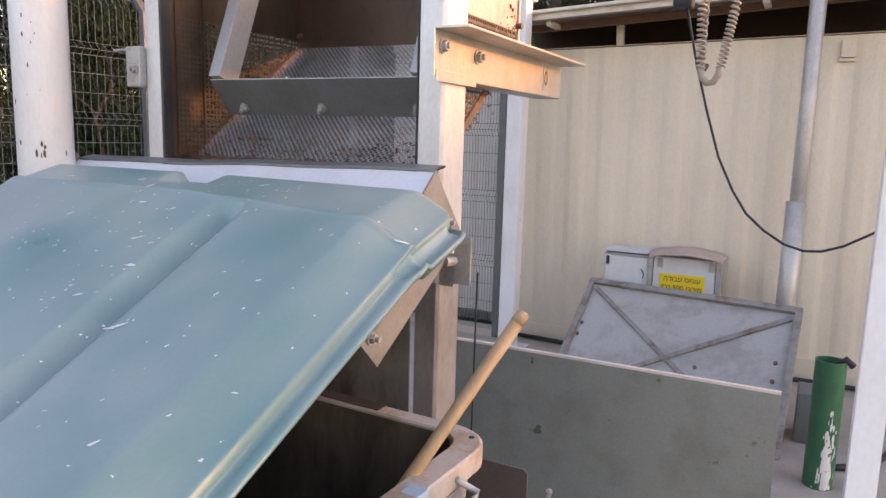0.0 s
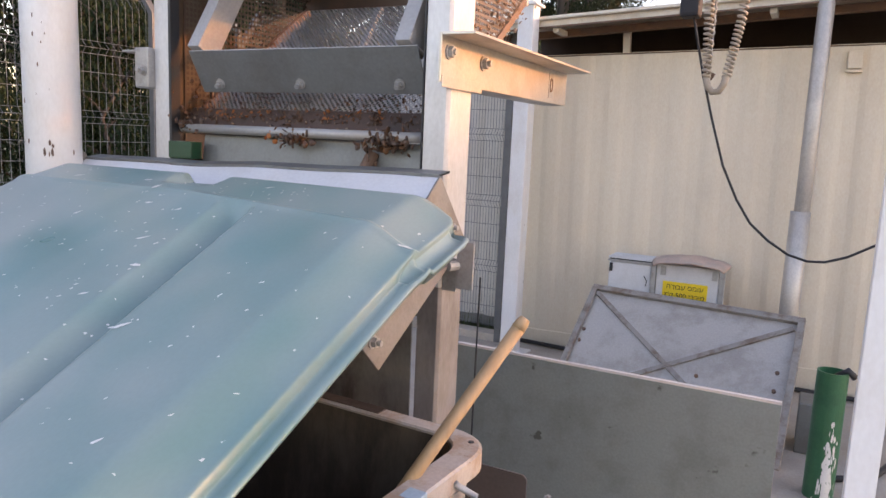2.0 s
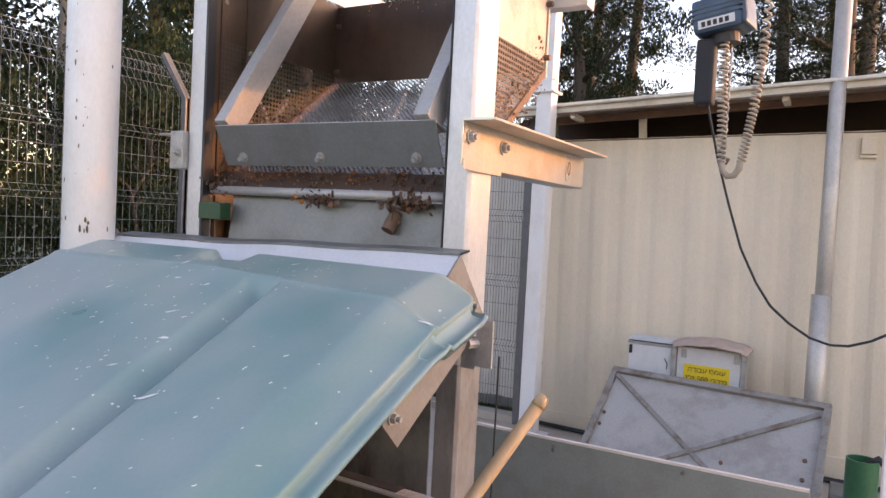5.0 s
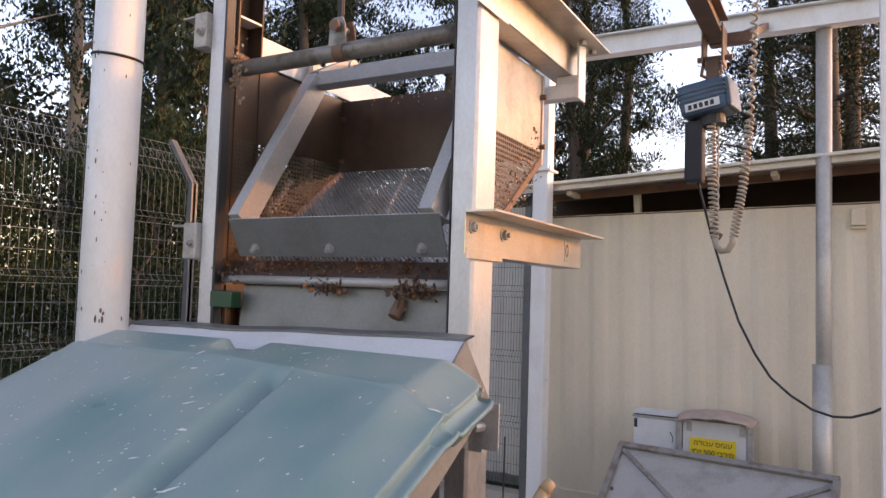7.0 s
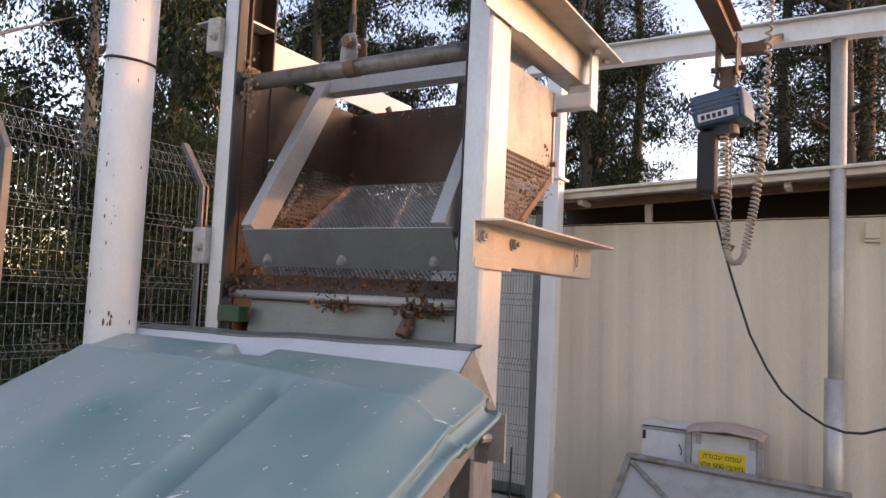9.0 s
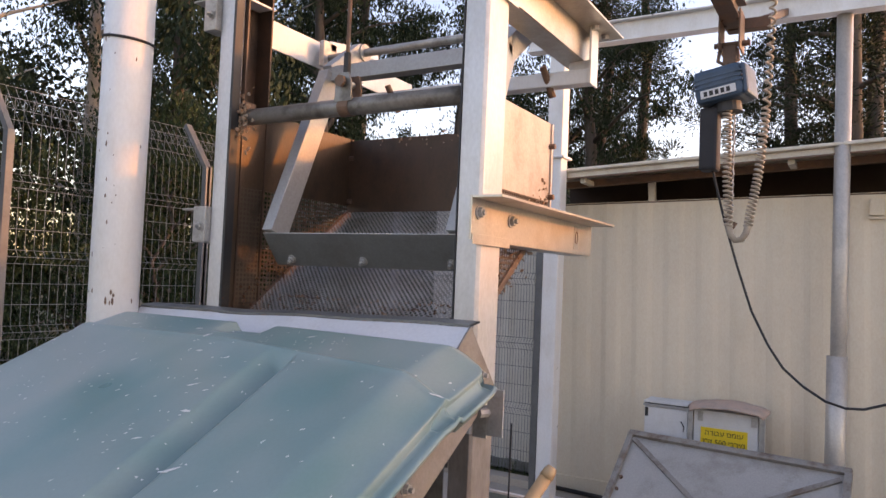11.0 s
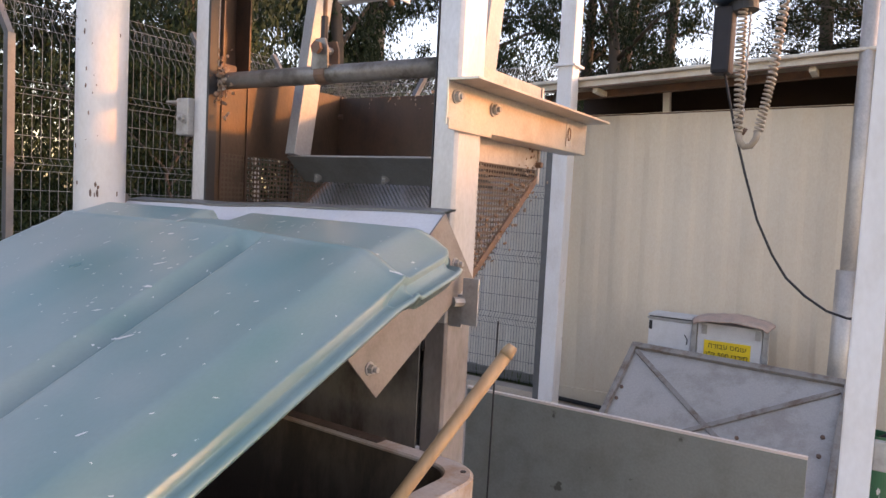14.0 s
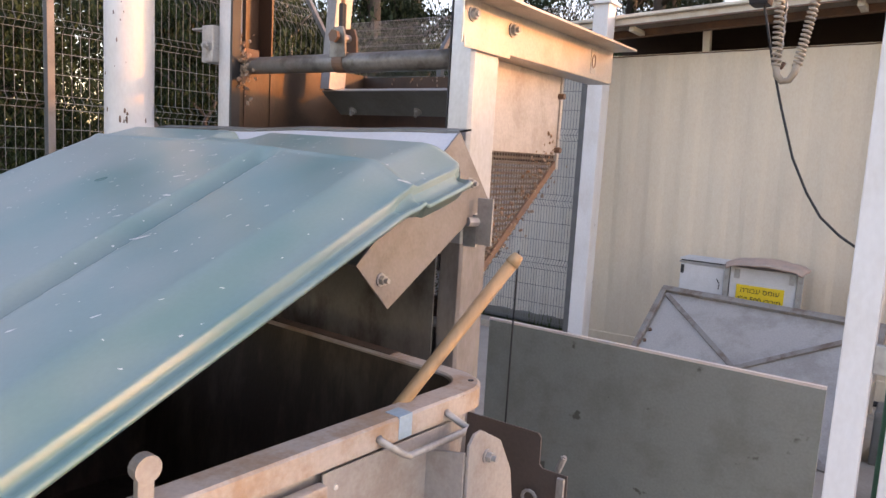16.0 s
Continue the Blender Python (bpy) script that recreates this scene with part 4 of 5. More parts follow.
        if i % 14 == 0:
            ln, wd = g.uniform(0.010, 0.022), g.uniform(0.002, 0.005)
        sx = Vector((1, 0, (height(x + 0.01, y) - height(x - 0.01, y)) / 0.02)).normalized()
        sy = Vector((0, 1, (height(x, y + 0.01) - height(x, y - 0.01)) / 0.02)).normalized()
        a = g.uniform(0.2, 1.2)
        d1 = sx * math.cos(a) + sy * math.sin(a)
        d2 = sy * math.cos(a) - sx * math.sin(a)
        c = Vector((x, y, height(x, y))) + sx.cross(sy) * 0.0016
        k = 7
        bm.faces.new([bm.verts.new(c + d1 * math.cos(2 * math.pi * q / k) * ln * g.uniform(0.4, 1.4) + d2 * math.sin(2 * math.pi * q / k) * wd * g.uniform(0.4, 1.8)) for q in range(k)])
    tagged(part("dropping", bm, WHITEFLAKE, lid), kind="stuff")
    # the bin stands a little askew under the chute; its lid lies square on the lip
    askew = Matrix.Translation((0.335, -0.40, 0)) @ Matrix.Rotation(radians(-3.0), 4, 'Z') @ Matrix.Translation((-0.335, 0.40, 0))
    for c in b.children:
        if c != lid:
            c.matrix_local = askew @ c.matrix_local
    return b


waste_bin()


def stick():
    s = thing("shovel_handle", "worn round wooden shovel handle leaning in the bin", "shovel")
    top, low = Vector((0.439, -0.408, 1.454)), Vector((0.257, -0.606, 1.085))
    end = low + (low - top).normalized() * 0.9
    d = (top - low).normalized()
    part("handle", tube([end, low, top - d * 0.03], 0.0165, 18, taper=0.0165), WOOD, s, smooth=True)
    part("knob", tube([top - d * 0.03, top - d * 0.012, top - d * 0.004, top], 0.018, 18, taper=0.012), WOOD, s, smooth=True)
    part("blade", bar(end, end + (end - low).normalized() * 0.22, 0.2, 0.012), DULL, s)


stick()


# ---- loose things in the yard ----
def yard_things():
    b = thing("leaning_board", "grey-green scuffed board standing on edge", "board")
    part("board", box(-0.50, 0.985, 1.035, 1.053, 0.0, 0.893, 0.002), BOARD, b)
    part("raw_edge", box(-0.50, 0.985, 1.034, 1.054, 0.8935, 0.905, 0.001), BOARDEDGE, b, "pale raw top edge")
    part("prop", bar((0.80, 1.06, 0.30), (0.80, 1.40, 0.02), 0.05, 0.04), WOOD, b)
    part("prop", bar((-0.30, 1.06, 0.30), (-0.30, 1.40, 0.02), 0.05, 0.04), WOOD, b)
    # framed steel panel with crossed stays
    p = thing("braced_panel", "grey steel hatch panel with crossed braces leaning on boxes", "panel")
    def pt(u, v, off=0.0):
        base = Vector((-0.60, 2.92, 0.0)).lerp(Vector((1.0, 2.58, 0.0)), u)
        top = Vector((-0.506, 3.70, 0.715)).lerp(Vector((1.045, 3.36, 0.738)), u)
        n = (Vector((1.60, -0.34, 0)).cross(Vector((0.08, 0.78, 0.715)))).normalized()
        return base.lerp(top, v) + n * off
    bm = bmesh.new()
    q = [pt(0, 0), pt(1, 0), pt(1, 1), pt(0, 1)]
    q2 = [pt(0, 0, -0.006), pt(1, 0, -0.006), pt(1, 1, -0.006), pt(0, 1, -0.006)]
    va, vb = [bm.verts.new(c) for c in q], [bm.verts.new(c) for c in q2]
    bm.faces.new(va), bm.faces.new(vb[::-1])
    for i in range(4):
        bm.faces.new((va[i], vb[i], vb[(i + 1) % 4], va[(i + 1) % 4]))
    part("sheet", bm, GREYPLATE, p, "flat grey sheet")
    nrm = (Vector((1.60, -0.34, 0)).cross(Vector((0.08, 0.78, 0.715)))).normalized()
    for a, c in (((0, 1), (1, 1)), ((0, 0), (1, 0)), ((0.012, 0), (0.012, 1)), ((0.988, 0), (0.988, 1))):
        part("frame_bar", bar(pt(*a, 0.018), pt(*c, 0.018), 0.045, 0.034, up=nrm), FRAMEG, p)
    part("brace", bar(pt(0.03, 0.96, 0.012), pt(0.90, 0.02, 0.012), 0.035, 0.022, up=nrm), FRAMEG, p)
    part("brace", bar(pt(0.96, 0.94, 0.010), pt(0.06, 0.04, 0.010), 0.035, 0.018, up=nrm), FRAMEG, p)
    for u, v in ((0.04, 0.62), (0.04, 0.52), (0.93, 0.60), (0.93, 0.47), (0.62, 0.45)):
        a = pt(u, v, 0.001)
        part("bolt_head", tube([a, a + nrm * 0.012], 0.014, 8), RUSTB, p)
    # two boxes behind it
    w = thing("control_box", "white steel control box with a louvred top", "box", -0.25, 3.88, 0)
    part("body", box(-0.19, 0.15, -0.02, 0.2, 0.25, 0.93, 0.006), BOXW, w)
    part("top_frame", box(-0.20, 0.16, -0.03, 0.21, 0.935, 0.95, 0.003), GALV, w)
    # black slab that gives the gaps between the slats their shade
    part("louvre_void", box(-0.185, 0.145, -0.02, 0.20, 0.951, 0.9615, 0.001), BLACK, w)
    for i in range(5):
        part("slat", box(-0.195, 0.155, -0.032 + i * 0.052, -0.010 + i * 0.052, 0.962, 0.978, 0.002), BOXW, w)
    part("leg", box(-0.18, -0.15, 0.0, 0.19, 0, 0.25, 0.003), GALV, w)
    part("leg", box(0.11, 0.14, 0.0, 0.19, 0, 0.25, 0.003), GALV, w)
    part("hinge", box(-0.185, -0.16, -0.028, -0.02, 0.85, 0.92, 0.002), BLACK, w)
    part("latch", tube([(0.10, -0.025, 0.84), (0.125, -0.03, 0.80), (0.12, -0.03, 0.76)], 0.004, 6), BLACK, w)
    s = thing("load_sign_box", "white steel box with yellow load sign and pink cover", "box", 0.17, 3.85, 0)
    part("body", box(-0.22, 0.25, 0.0, 0.22, 0.2, 0.955, 0.006), BOXW, s)
    part("leg", box(-0.20, -0.16, 0.02, 0.2, 0, 0.2, 0.003), GALV, s)
    part("leg", box(0.19, 0.23, 0.02, 0.2, 0, 0.2, 0.003), GALV, s)
    part("post", box(-0.265, -0.225, -0.01, 0.03, 0.0, 0.96, 0.004), GALV, s)
    part("post", box(0.255, 0.295, -0.01, 0.03, 0.0, 0.96, 0.004), GALV, s)
    bm = bmesh.new()
    nx, ny = 22, 12
    top, low = [], []
    for i in range(nx + 1):
        for j in range(ny + 1):
            u, v = 2 * i / nx - 1, 2 * j / ny - 1
            sq = 1 - 0.10 * v * v if abs(u) > 0.9 else 1
            x, y = 0.025 + 0.295 * u * sq, 0.10 + 0.20 * v * (1 - 0.12 * u * u)
            z = 1.028 - 0.045 * abs(u) ** 2.5 - 0.028 * abs(v) ** 3 + 0.012 * noise.noise(Vector((x * 9, y * 9, 3)))
            top.append(bm.verts.new((x, y, z)))
            low.append(bm.verts.new((x, y, z - 0.012)))
    w_ = ny + 1
    for i in range(nx):
        for j in range(ny):
            k = i * w_ + j
            bm.faces.new((top[k], top[k + w_], top[k + w_ + 1], top[k + 1]))
            bm.faces.new((low[k], low[k + 1], low[k + w_ + 1], low[k + w_]))
    rim = [i * w_ for i in range(nx + 1)] + [nx * w_ + j for j in range(1, w_)] + [i * w_ + ny for i in range(nx - 1, -1, -1)] + [j for j in range(ny - 1, 0, -1)]
    for k, e in enumerate(rim):
        n = rim[(k + 1) % len(rim)]
        bm.faces.new((top[n], top[e], low[e], low[n]))
    part("cover", bm, CLOTHP, s, "faded pink curved cover", smooth=True)
    for sx in (-0.19, 0.20):
        part("catch", box(sx, sx + 0.04, -0.012, -0.001, 0.87, 0.94, 0.002), GALV, s)
    sg = part("sign", box(-0.165, 0.175, -0.006, -0.001, 0.66, 0.825, 0.0), YELLOW, s, "yellow sign in black letters")
    for txt, zz in (("\u05e2\u05d5\u05de\u05e1 \u05e2\u05d1\u05d5\u05d3\u05d4", 0.768), ("\u05de\u05d9\u05e8\u05d1\u05d9 500 \u05e7\"\u05d2", 0.700)):
        cu = bpy.data.curves.new("text", 'FONT')
        # the letters are laid from right to left, the numerals from left to right
        words = txt.split(" ")
        cu.body = " ".join(w_ if w_.isdigit() else w_[::-1] for w_ in reversed(words)).replace("\u05d3", "\u05e8")
        cu.size, cu.align_x, cu.extrude = 0.056, 'CENTER', 0.0
        cu.resolution_u = 4
        ob = new("lettering", cu)
        cu.materials.append(INK)
        ob.parent = sg
        ob.matrix_local = pose(0.005, -0.0085, zz, 90, 0, 0)
    # the square corner of the letter dalet
    part("lettering", box(-0.0795, -0.0722, -0.0088, -0.0083, 0.768 + 0.0286, 0.768 + 0.0332, 0.0), INK, sg)
    # green pipe
    c = thing("green_pipe", "green painted steel pipe with flaked white paint, standing on end", "pipe", 1.20, 2.33, 0)
    R = 0.078
    pr = [(R, 0.0), (R, 0.72), (R - 0.009, 0.72), (R - 0.009, 0.02)]
    bm = bmesh.new()
    rings = [[bm.verts.new((r * math.cos(2 * math.pi * k / 36), r * math.sin(2 * math.pi * k / 36), z)) for k in range(36)] for r, z in pr]
    for a, d in zip(rings, rings[1:]):
        for k in range(36):
            bm.faces.new((a[k], a[(k + 1) % 36], d[(k + 1) % 36], d[k]))
    bm.faces.new(rings[-1])
    body = part("pipe", bm, CYLG, c, smooth=False)
    g = random.Random(8)
    bm = bmesh.new()
    for i in range(150):
        z = abs(g.gauss(0, 0.20)) + 0.01
        if z > 0.46:
            continue
        a, sw, sh = radians(-70) + g.gauss(0, 0.22) * (1.3 - z * 1.6), g.uniform(0.03, 0.11), g.uniform(0.008, 0.035)
        k = 9
        ring_ = []
        for q in range(k):
            aa = a + math.cos(2 * math.pi * q / k) * sw * g.uniform(0.5, 1.1)
            zz = max(0.004, z + math.sin(2 * math.pi * q / k) * sh * g.uniform(0.5, 1.3))
            ring_.append(bm.verts.new(((R + 0.0022) * math.cos(aa), (R + 0.0022) * math.sin(aa), zz)))
        bm.faces.new(ring_)
    tagged(part("flaked_paint", bm, WHITEFLAKE, body, "flaked white paint"), kind="stuff")
    part("hose_end", tube([(0.02, 0.02, 0.60), (0.03, 0.0, 0.70), (0.07, -0.01, 0.735), (0.105, 0.0, 0.70)], 0.02, 10), BLACK, c, "black hose end", smooth=True)
    h = thing("ground_hose", "black hose lying on the concrete", "hose")
    part("hose", tube([(1.25, 2.55, 0.02), (1.36, 2.62, 0.02), (1.5, 2.75, 0.02), (1.6, 3.0, 0.02), (1.8, 3.3, 0.02), (2.4, 3.5, 0.02)], 0.02, 8), BLACK, h, smooth=True)
    h = thing("ground_cable", "black cable along the container's foot", "hose")
    part("cable", tube([(-1.4, 4.2, 0.03), (-0.6, 4.16, 0.025), (0.5, 4.18, 0.025), (2.0, 4.2, 0.025), (3.5, 4.2, 0.02)], 0.02, 8), BLACK, h, smooth=True)
    bl = thing("concrete_block", "dark concrete block behind the pipe", "block")
    part("block", box(1.06, 1.30, 2.9, 3.15, 0.0, 0.33, 0.01), DULL, bl)
    # stepped brown sheet and rod beside the machine
    bs = thing("brown_guard", "dark brown stepped sheet guard", "guard")
    part("sheet", prism([(-0.02, 0.2), (0.39, 0.2), (0.39, 0.688), (0.30, 0.688), (0.288, 0.70), (0.288, 0.79), (0.275, 0.803), (-0.02, 0.803)], 'y', 0.10, 0.106), BROWNSHEET, bs)
    part("foot", box(0.0, 0.36, 0.09, 0.12, 0, 0.2, 0.004), BROWNSHEET, bs)
    part("tab", box(0.36, 0.385, 0.085, 0.0985, 0.58, 0.68, 0.002), GALV, bs)
    part("rod", tube([(0.265, 0.15, 0.50), (0.335, 0.17, 0.69), (0.345, 0.17, 0.72)], 0.007, 8), GALV, bs, "thin turnbuckle rod")
    part("rod_nut", tube([(0.325, 0.167, 0.665), (0.342, 0.169, 0.715)], 0.012, 8), GALV, bs)
    part("eye_bolt", tube([(0.27 + 0.025 * math.cos(a), 0.08, 0.585 + 0.025 * math.sin(a)) for a in [k * 0.5236 for k in range(13)]], 0.006, 8), GALV, bs)
    # thin rope behind the handle
    r = thing("thin_rope", "thin dark rope hanging beside the machine", "rope")
    part("rope", tube([(-0.19, 0.72, 1.30), (-0.19, 0.715, 0.9), (-0.19, 0.71, 0.4), (-0.19, 0.71, 0.0)], 0.004, 6), BLACK, r)
    # white gate at the viewer's side
    gt = thing("white_gate", "white painted steel gate with two uprights", "gate", 1.135, -0.30, 0)
    part("upright", box(0.0, 0.058, 0.0, 0.05, 0.0, 2.6, 0.004), WHITE, gt)
    part("leaf_frame", box(0.095, 0.155, 0.0, 0.05, 0.05, 2.6, 0.004), WHITE, gt)
    part("leaf_panel", box(0.156, 1.1, 0.015, 0.03, 0.06, 2.55, 0.002), WHITE, gt)
    part("hinge", box(0.057, 0.097, 0.01, 0.03, 1.30, 1.36, 0.003), GALV, gt)
    part("hinge", box(0.057, 0.097, 0.01, 0.03, 0.6, 0.66, 0.003), GALV, gt)
    k = thing("valve_tap", "small brass tap on the container wall", "tap", 1.62, 4.33, 0.75)
    part("body", tube([(0, 0.02, 0), (0, -0.08, 0), (0, -0.09, -0.04)], 0.018, 10), mat("brass", (0.55, 0.33, 0.10), 0.4, 0.7), k)
    part("lever", box(-0.01, 0.01, -0.06, -0.04, 0.018, 0.07, 0.002), BLACK, k)


yard_things()


# ---- fences ----
def fence(name, a, b, height, spacing, label, wire=0.0024):
    f = thing(name, label, "fence")
    a, b = Vector((*a, 0)), Vector((*b, 0))
    d = (b - a).normalized()
    n = Vector((d.y, -d.x, 0))
    L = (b - a).length
    prof = []
    z = 0.15
    while z < height - 0.3:
        prof += [(z, 0.0), (z + 0.50, 0.0), (z + 0.555, 0.05), (z + 0.61, 0.0)]
        z += 0.61
    prof += [(height, 0.0), (height + 0.42, -0.30)]
    posts = max(1, round(L / 1.98))
    for i in range(posts + 1):
        p = a + d * (L * i / posts)
        up = part("post", box(-0.03, 0.03, -0.03, 0.03, 0, height, 0.004), FENCEPOST, f)
        place = Matrix.Translation(p) @ Matrix.Rotation(math.atan2(d.y, d.x), 4, 'Z')
        up.matrix_local = place
        arm = part("post_arm", bar((0, 0, height - 0.01), (0, 0.34, height + 0.46), 0.05, 0.05, up=(1, 0, 0)), FENCEPOST, f)
        arm.matrix_local = place
    sgn = FENCE_OUT[name]
    left = Vector((-d.y, d.x, 0)) * sgn
    vs, fs = [], []
    def strip(p, q, w):
        dd = (q - p).normalized()
        s1 = dd.cross(left)
        s1 = s1.normalized() * w if s1.length > 1e-3 else d * w
        s2 = dd.cross(s1).normalized() * w
        k = len(vs)
        for c in (p, q):
            for e in (s1, s2, -s1, -s2):
                vs.append(c + e)
        for m_ in range(4):
            fs.append((k + m_, k + (m_ + 1) % 4, k + 4 + (m_ + 1) % 4, k + 4 + m_))
    nv = int(L / spacing)
    for i in range(nv + 1):
        base = a + d * (i * spacing)
        pts = [base + left * (0.04 - o) + Vector((0, 0, z)) for z, o in prof]
        pts[-1] = base + left * 0.34 + Vector((0, 0, height + 0.42))
        for p, q in zip(pts, pts[1:]):
            strip(p, q, wire)
    zs = [z for z, o in prof[:-1]] + [prof[0][0] + 0.17 + 0.61 * k for k in range(int(height / 0.61))] + [prof[0][0] + 0.34 + 0.61 * k for k in range(int(height / 0.61))]
    for z in zs:
        if z < height:
            strip(a + left * 0.04 + Vector((0, 0, z)), b + left * 0.04 + Vector((0, 0, z)), wire * 1.1)
    for fr in (0.25, 0.5, 0.75, 1.0):
        off = left * (0.04 + 0.30 * fr) + Vector((0, 0, height + 0.42 * fr))
        strip(a + off, b + off, wire * 1.1)
    tagged(mesh_ob("wire_mesh", vs, fs, WIRE, f, "folded welded wire mesh"), kind="stuff")


FENCE_OUT = {"side_fence": 1, "back_fence": 1, "corner_fence": 1}
fence("corner_fence", (-4.75, 2.99), (-4.75, 4.1), 2.93, 0.075, "short end bay of the grey wire mesh fence")
fence("side_fence", (-4.75, -8.85), (-4.75, 2.97), 2.93, 0.075, "grey folded wire mesh security fence with angled posts")
fence("back_fence", (-4.75, 4.1), (-1.5, 4.1), 2.72, 0.029, "fine wire mesh security fence behind the machine", 0.0025)


# ---- trees ----
def tree(name, label, x, y, h, seed, bark, leaf, kind="gum", leaves=9000, spread=2.6, lean=(0, 0), first=0.3, r0=None, size=0.11):
    g = random.Random(seed)
    t = thing(name, label, "tree", x, y, -0.15)
    r = r0 or h * 0.013
    pts, p = [], Vector((0, 0, 0))
    for i in range(9):
        f = i / 8
        pts.append(Vector((lean[0] * f + g.gauss(0, 0.10) * f * 2, lean[1] * f + g.gauss(0, 0.10) * f * 2, h * f)))
    part("trunk", tube(pts, r, 10, taper=r * 0.18), bark, t, smooth=True)
    centres = []
    nl = 26 if kind == "pine" else 18
    for i in range(nl):
        f = first + (0.97 - first) * i / nl
        k = min(7, int(f * 8))
        s = pts[k].lerp(pts[k + 1], f * 8 - k)
        a = g.uniform(0, 2 * math.pi)
        if kind == "pine":
            ln = spread * (1.05 - f) * g.uniform(0.55, 1.1) + 0.3
            e = s + Vector((math.cos(a) * ln, math.sin(a) * ln, g.uniform(-0.1, 0.25) * ln))
        else:
            ln = spread * g.uniform(0.45, 1.0) * (1.15 - 0.6 * f)
            e = s + Vector((math.cos(a) * ln, math.sin(a) * ln, g.uniform(0.3, 0.9) * ln))
        m_ = s.lerp(e, 0.5) + Vector((0, 0, 0.10 * ln))
        part("limb", tube([s, m_, e], r * (1.1 - f) * 0.42 + 0.012, 5, taper=0.008), bark, t, smooth=True)
        for q in (0.35, 0.6, 0.8, 1.0):
            for _ in range(2):
                centres.append((s.lerp(e, q) + Vector((g.gauss(0, 0.28), g.gauss(0, 0.28), g.gauss(0, 0.2))), g.uniform(0.25, 0.6)))
    vs, fs = [], []
    for i in range(leaves):
        c, cr = g.choice(centres)
        o = Vector((g.gauss(0, 1), g.gauss(0, 1), g.gauss(0, 0.75))) * cr * 0.5
        pos = c + o
        if kind == "pine":
            dr = (o + Vector((0, 0, 0.15))).normalized()
            ln, wd = size * g.uniform(0.8, 1.7), size * 0.17
        else:
            dr = Vector((g.gauss(0, 0.5), g.gauss(0, 0.5), -1)).normalized()
            ln, wd = size * g.uniform(0.8, 1.6), size * g.uniform(0.16, 0.30)
        sd2 = dr.cross(Vector((g.gauss(0, 1), g.gauss(0, 1), g.gauss(0, 1)))).normalized() * wd
        k = len(vs)
        vs += [pos, pos + dr * ln * 0.5 + sd2, pos + dr * ln, pos + dr * ln * 0.5 - sd2]
        fs.append((k, k + 1, k + 2, k + 3))
    tagged(mesh_ob("crown", vs, fs, leaf, t), kind="stuff")
    return t


def far_woods():
    # dense wood some way beyond the fence
    g = random.Random(91)
    line = [Vector((-24, -16, 0)), Vector((-23, -4, 0)), Vector((-20, 12, 0)), Vector((-13, 22, 0)), Vector((-4, 26, 0))]
    vs, fs = [], []
    for i in range(2300):
        k = g.randrange(4)
        c = line[k].lerp(line[k + 1], g.random()) + Vector((g.gauss(0, 1.2), g.gauss(0, 1.2), 0))
        top = (7.5, 7.5, 6.0, 4.2)[k] + 2.5 * noise.noise(c * 0.35)
        c.z = top * (1 - g.random() ** 1.6) - 0.2
        for _ in range(56):
            p = c + Vector((g.gauss(0, 0.55), g.gauss(0, 0.55), g.gauss(0, 0.4)))
            dr = Vector((g.gauss(0, 1), g.gauss(0, 1), g.gauss(0, 1))).normalized()
            sd2 = dr.cross(Vector((g.gauss(0, 1), g.gauss(0, 1), g.gauss(0, 1)))).normalized() * 0.055
            n = len(vs)
            vs += [p, p + dr * 0.11 + sd2, p + dr * 0.22, p + dr * 0.11 - sd2]
            fs.append((n, n + 1, n + 2, n + 3))
    tagged(mesh_ob("far_woods", vs, fs, NEEDLE), "dark dense wood far beyond the fence", "trees", kind="stuff")


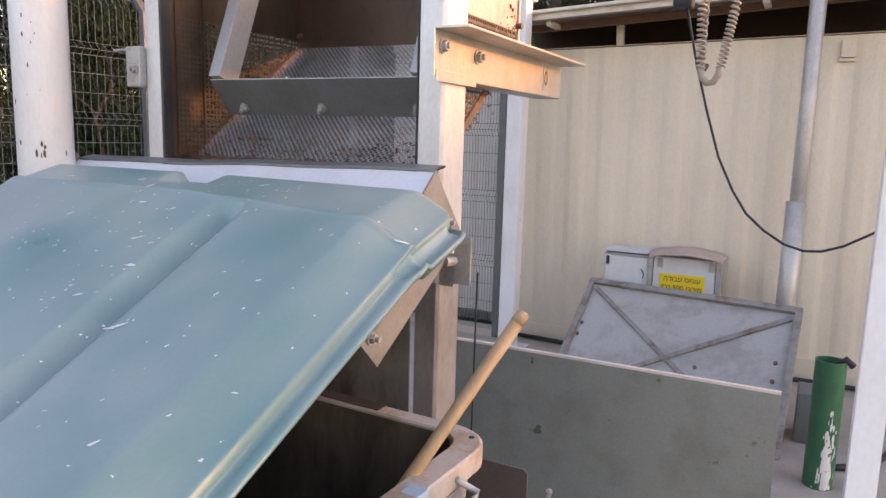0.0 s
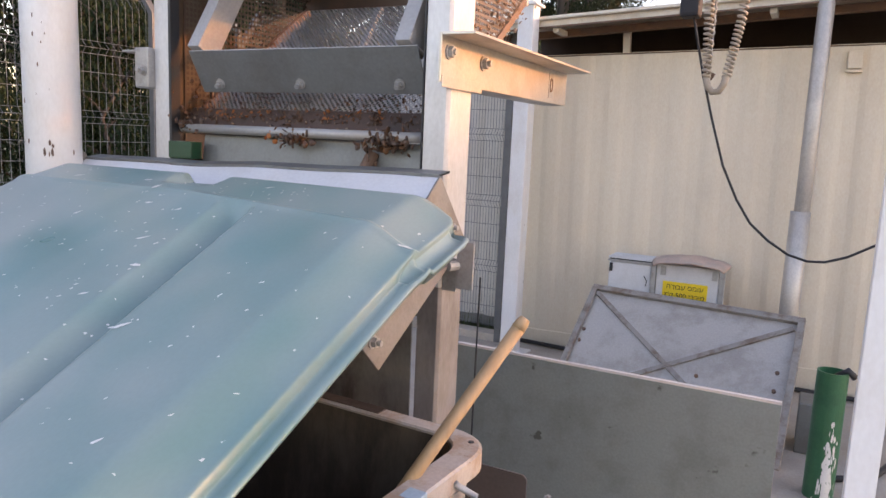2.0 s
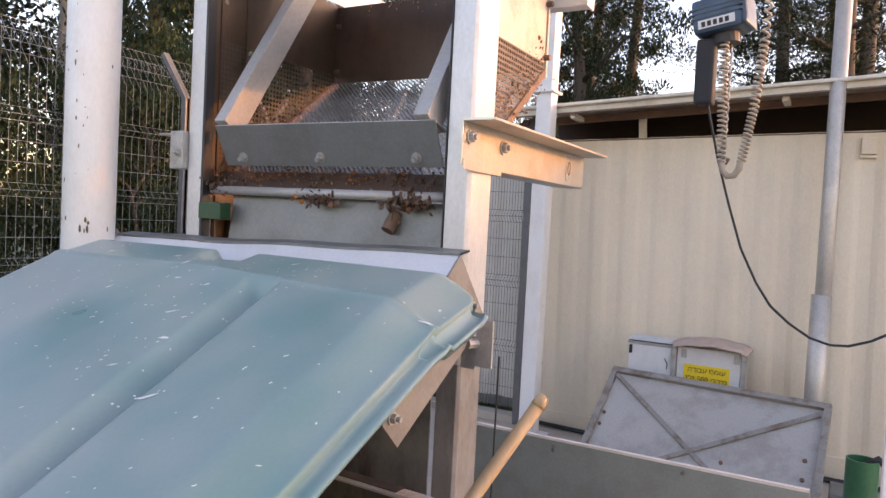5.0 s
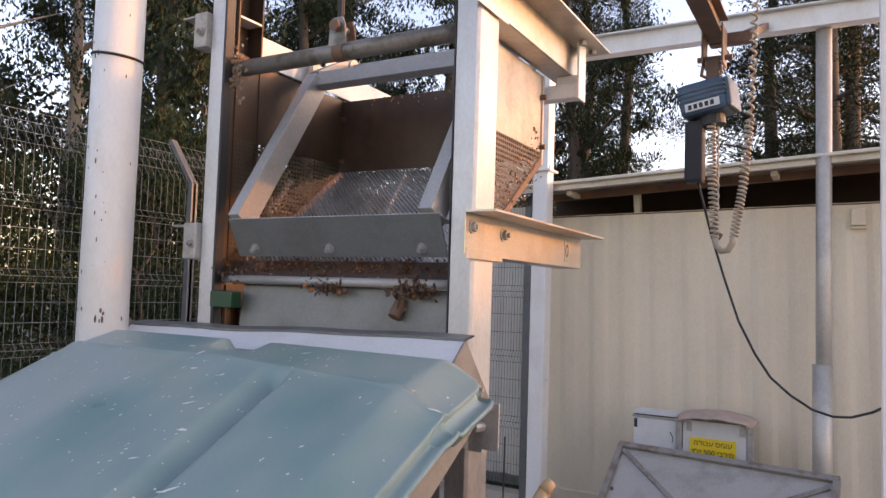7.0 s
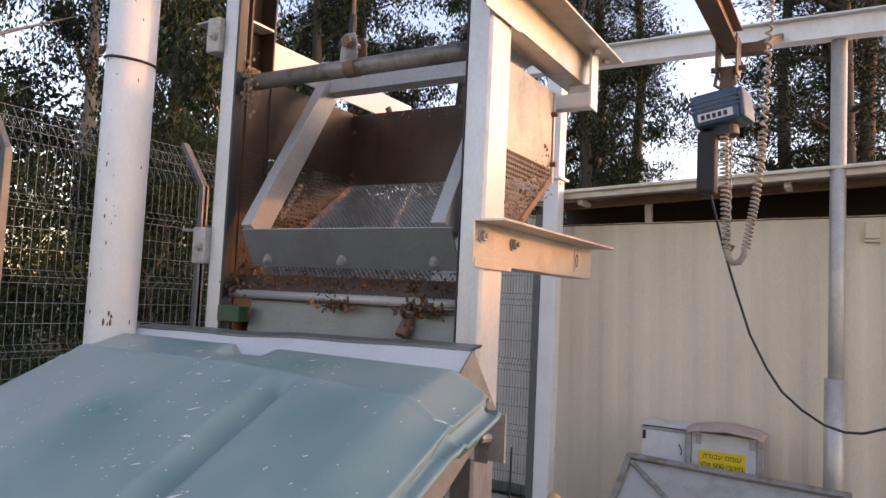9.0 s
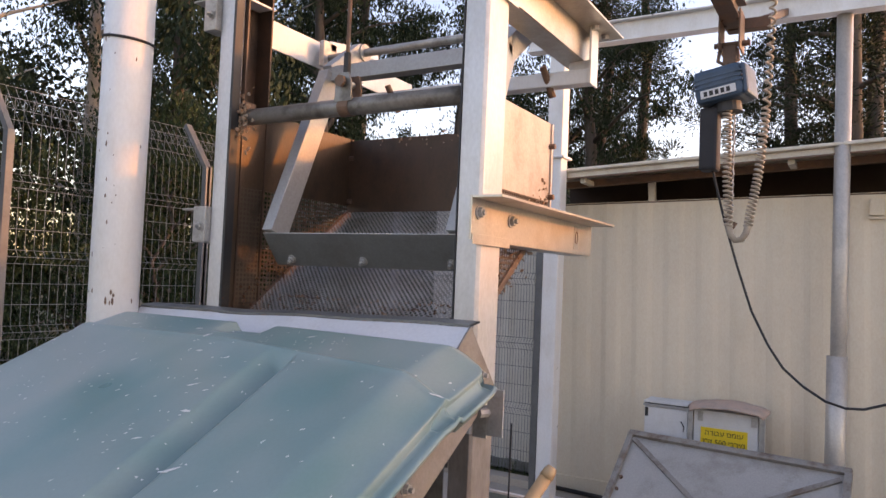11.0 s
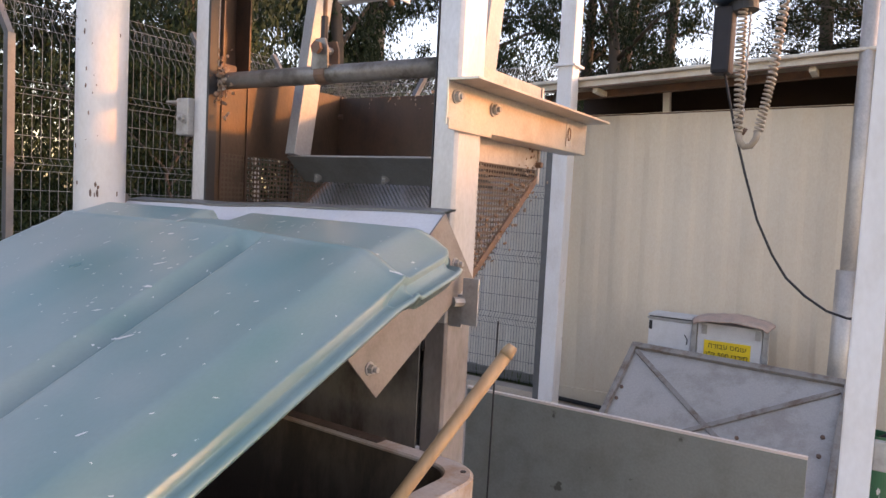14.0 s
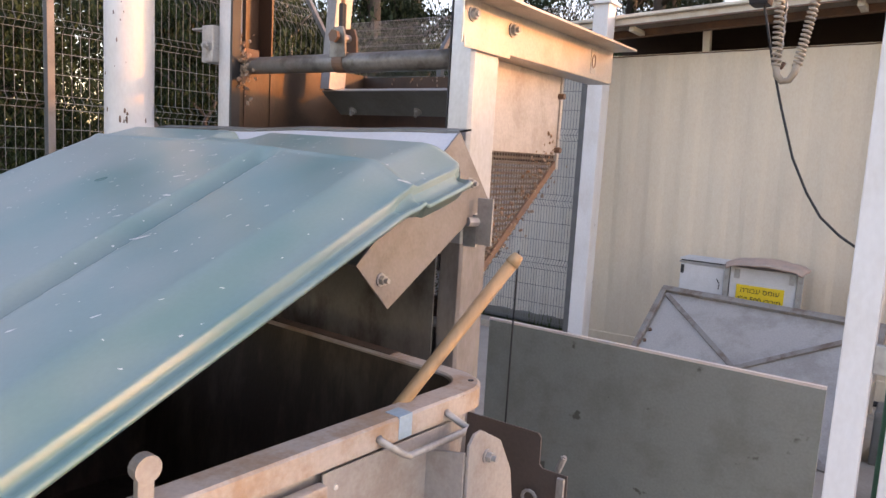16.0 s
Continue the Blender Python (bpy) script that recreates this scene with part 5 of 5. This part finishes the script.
def build_trees():
    gum = "tall gum tree with drooping leaves behind the fence"
    pine = "tall dark pine tree behind the container"
    G = "trees behind the fence"
    spec = [
        (-11.0, 3.0, 13, 1, "gum"), (-9.5, 6.2, 12, 2, "gum"), (-13.0, 7.0, 15, 3, "gum"), (-8.3, 9.0, 13, 4, "gum"), (-12.0, 0.0, 14, 5, "gum"),
        (-7.0, 12.0, 14, 6, "gum"), (-14.5, 4.0, 16, 21, "gum"), (-9.2, 10.6, 13, 22, "gum"), (-11.5, 9.4, 15, 23, "gum"), (-6.0, 15.5, 15, 24, "gum"), (-13.5, -3.0, 15, 25, "gum"), (-10.5, 13.0, 16, 7, "gum"), (-4.2, 13.5, 14, 8, "gum"), (-15.0, 11.0, 17, 9, "gum"),
        (-0.3, 15.0, 15, 10, "pine"), (0.6, 16.5, 17, 11, "pine"), (0.9, 13.6, 15, 12, "pine"), (-4.6, 18.5, 17, 15, "pine"), (2.2, 19.5, 18, 13, "pine"), (1.3, 15.2, 17, 41, "pine"), (-5.0, 16.5, 16, 43, "pine"),
    ]
    for x, y, h, s, k in spec:
        if k == "gum":
            tagged(tree("gum_tree", gum, x, y, h, s, BARKP if s % 2 else BARK, LEAF, "gum", 29000, 2.7, (random.Random(s).uniform(-0.8, 0.8), 0), 0.2, size=0.082), group=G)
        else:
            tagged(tree("pine_tree", pine, x, y, h, s, BARK, NEEDLE, "pine", 36000, 2.0, (0, 0), 0.10, size=0.085), group=G)
    tagged(tree("leaning_gum_tree", "slim pale gum tree leaning behind the fence", -6.6, 5.6, 7.5, 31, BARKP, LEAF, "gum", 5000, 1.4, (-1.6, 0.2), 0.45, 0.07, size=0.11), group=G)
    for i, (x, y, h) in enumerate(((-7.6, 4.6, 4.2), (-9.0, 2.4, 3.2), (-8.4, 7.6, 4.0), (-6.6, 9.4, 3.6), (-10.5, -1.5, 3.5), (-5.6, 8.2, 3.0), (-2.8, 8.6, 3.4), (-12.5, 1.0, 4.5), (-13.5, 4.5, 5.0), (-12.0, 7.5, 5.0), (-13.0, -4.0, 4.5), (-11.0, 11.5, 5.0), (-8.5, 14.0, 5.0), (-14.5, 9.5, 5.0), (-8.2, -0.5, 3.2), (-8.6, -4.0, 3.6), (-5.0, 16.5, 5.0))):
        tagged(tree("bush", "dense green bush behind the fence", x, y, h, 50 + i, BARK, BUSH, "gum", 21000, 1.5, (0, 0), 0.06, 0.05, size=0.065), group=G)
    g = random.Random(77)
    vs, fs = [], []
    for i in range(26000):
        x, y = g.uniform(-16, -4.9), g.uniform(-6, 12)
        if i % 4 == 0:
            x, y = g.uniform(-4.9, -1.6), g.uniform(4.4, 12)
        hgt, a, w = g.uniform(0.08, 0.32), g.uniform(0, 3.14), g.uniform(0.006, 0.014)
        k = len(vs)
        dx, dy = math.cos(a) * w, math.sin(a) * w
        vs += [(x - dx, y - dy, -0.1), (x + dx, y + dy, -0.1), (x + g.gauss(0, 0.06), y + g.gauss(0, 0.06), hgt - 0.1)]
        fs.append((k, k + 1, k + 2))
    tagged(mesh_ob("grass", vs, fs, GRASS), "rough grass beyond the fence", "grass", kind="stuff")


build_trees()
far_woods()


# ---- what moves ----
def motions():
    lift = [(0, 2.618), (0.5, 2.665), (1, 2.712), (1.5, 2.765), (2, 2.805), (2.5, 2.835), (3, 2.86), (3.6, 2.872), (5.5, 2.872), (7, 2.870), (8, 2.868), (8.5, 2.855), (9, 2.833), (10, 2.72), (11, 2.59), (11.5, 2.522), (12, 2.485), (12.5, 2.446), (13, 2.395), (13.5, 2.34), (14, 2.285), (14.5, 2.232), (15, 2.17), (15.5, 2.11), (16, 2.05)]
    walk(BASKET, [(t, pose(0, 0, z)) for t, z in lift])
    swing = [(0, 29.7), (0.5, 32.2), (1, 34.3), (1.5, 36.8), (2, 39.0), (2.5, 40.4), (3, 41.2), (5.5, 41.4), (7, 41.0), (8, 40.8), (8.5, 40.3), (9, 39.5), (10, 35.2), (11, 31.0), (11.5, 28.8), (12, 26.4), (12.5, 24.1), (13, 22.2), (13.5, 19.8), (14, 17.3), (14.5, 15.0), (15, 14.0), (15.5, 13.6), (16, 13.5)]
    walk(SCRAPER, [(t, pose(0, 0.65, 2.97, -(a - 24.1))) for t, a in swing])


motions()
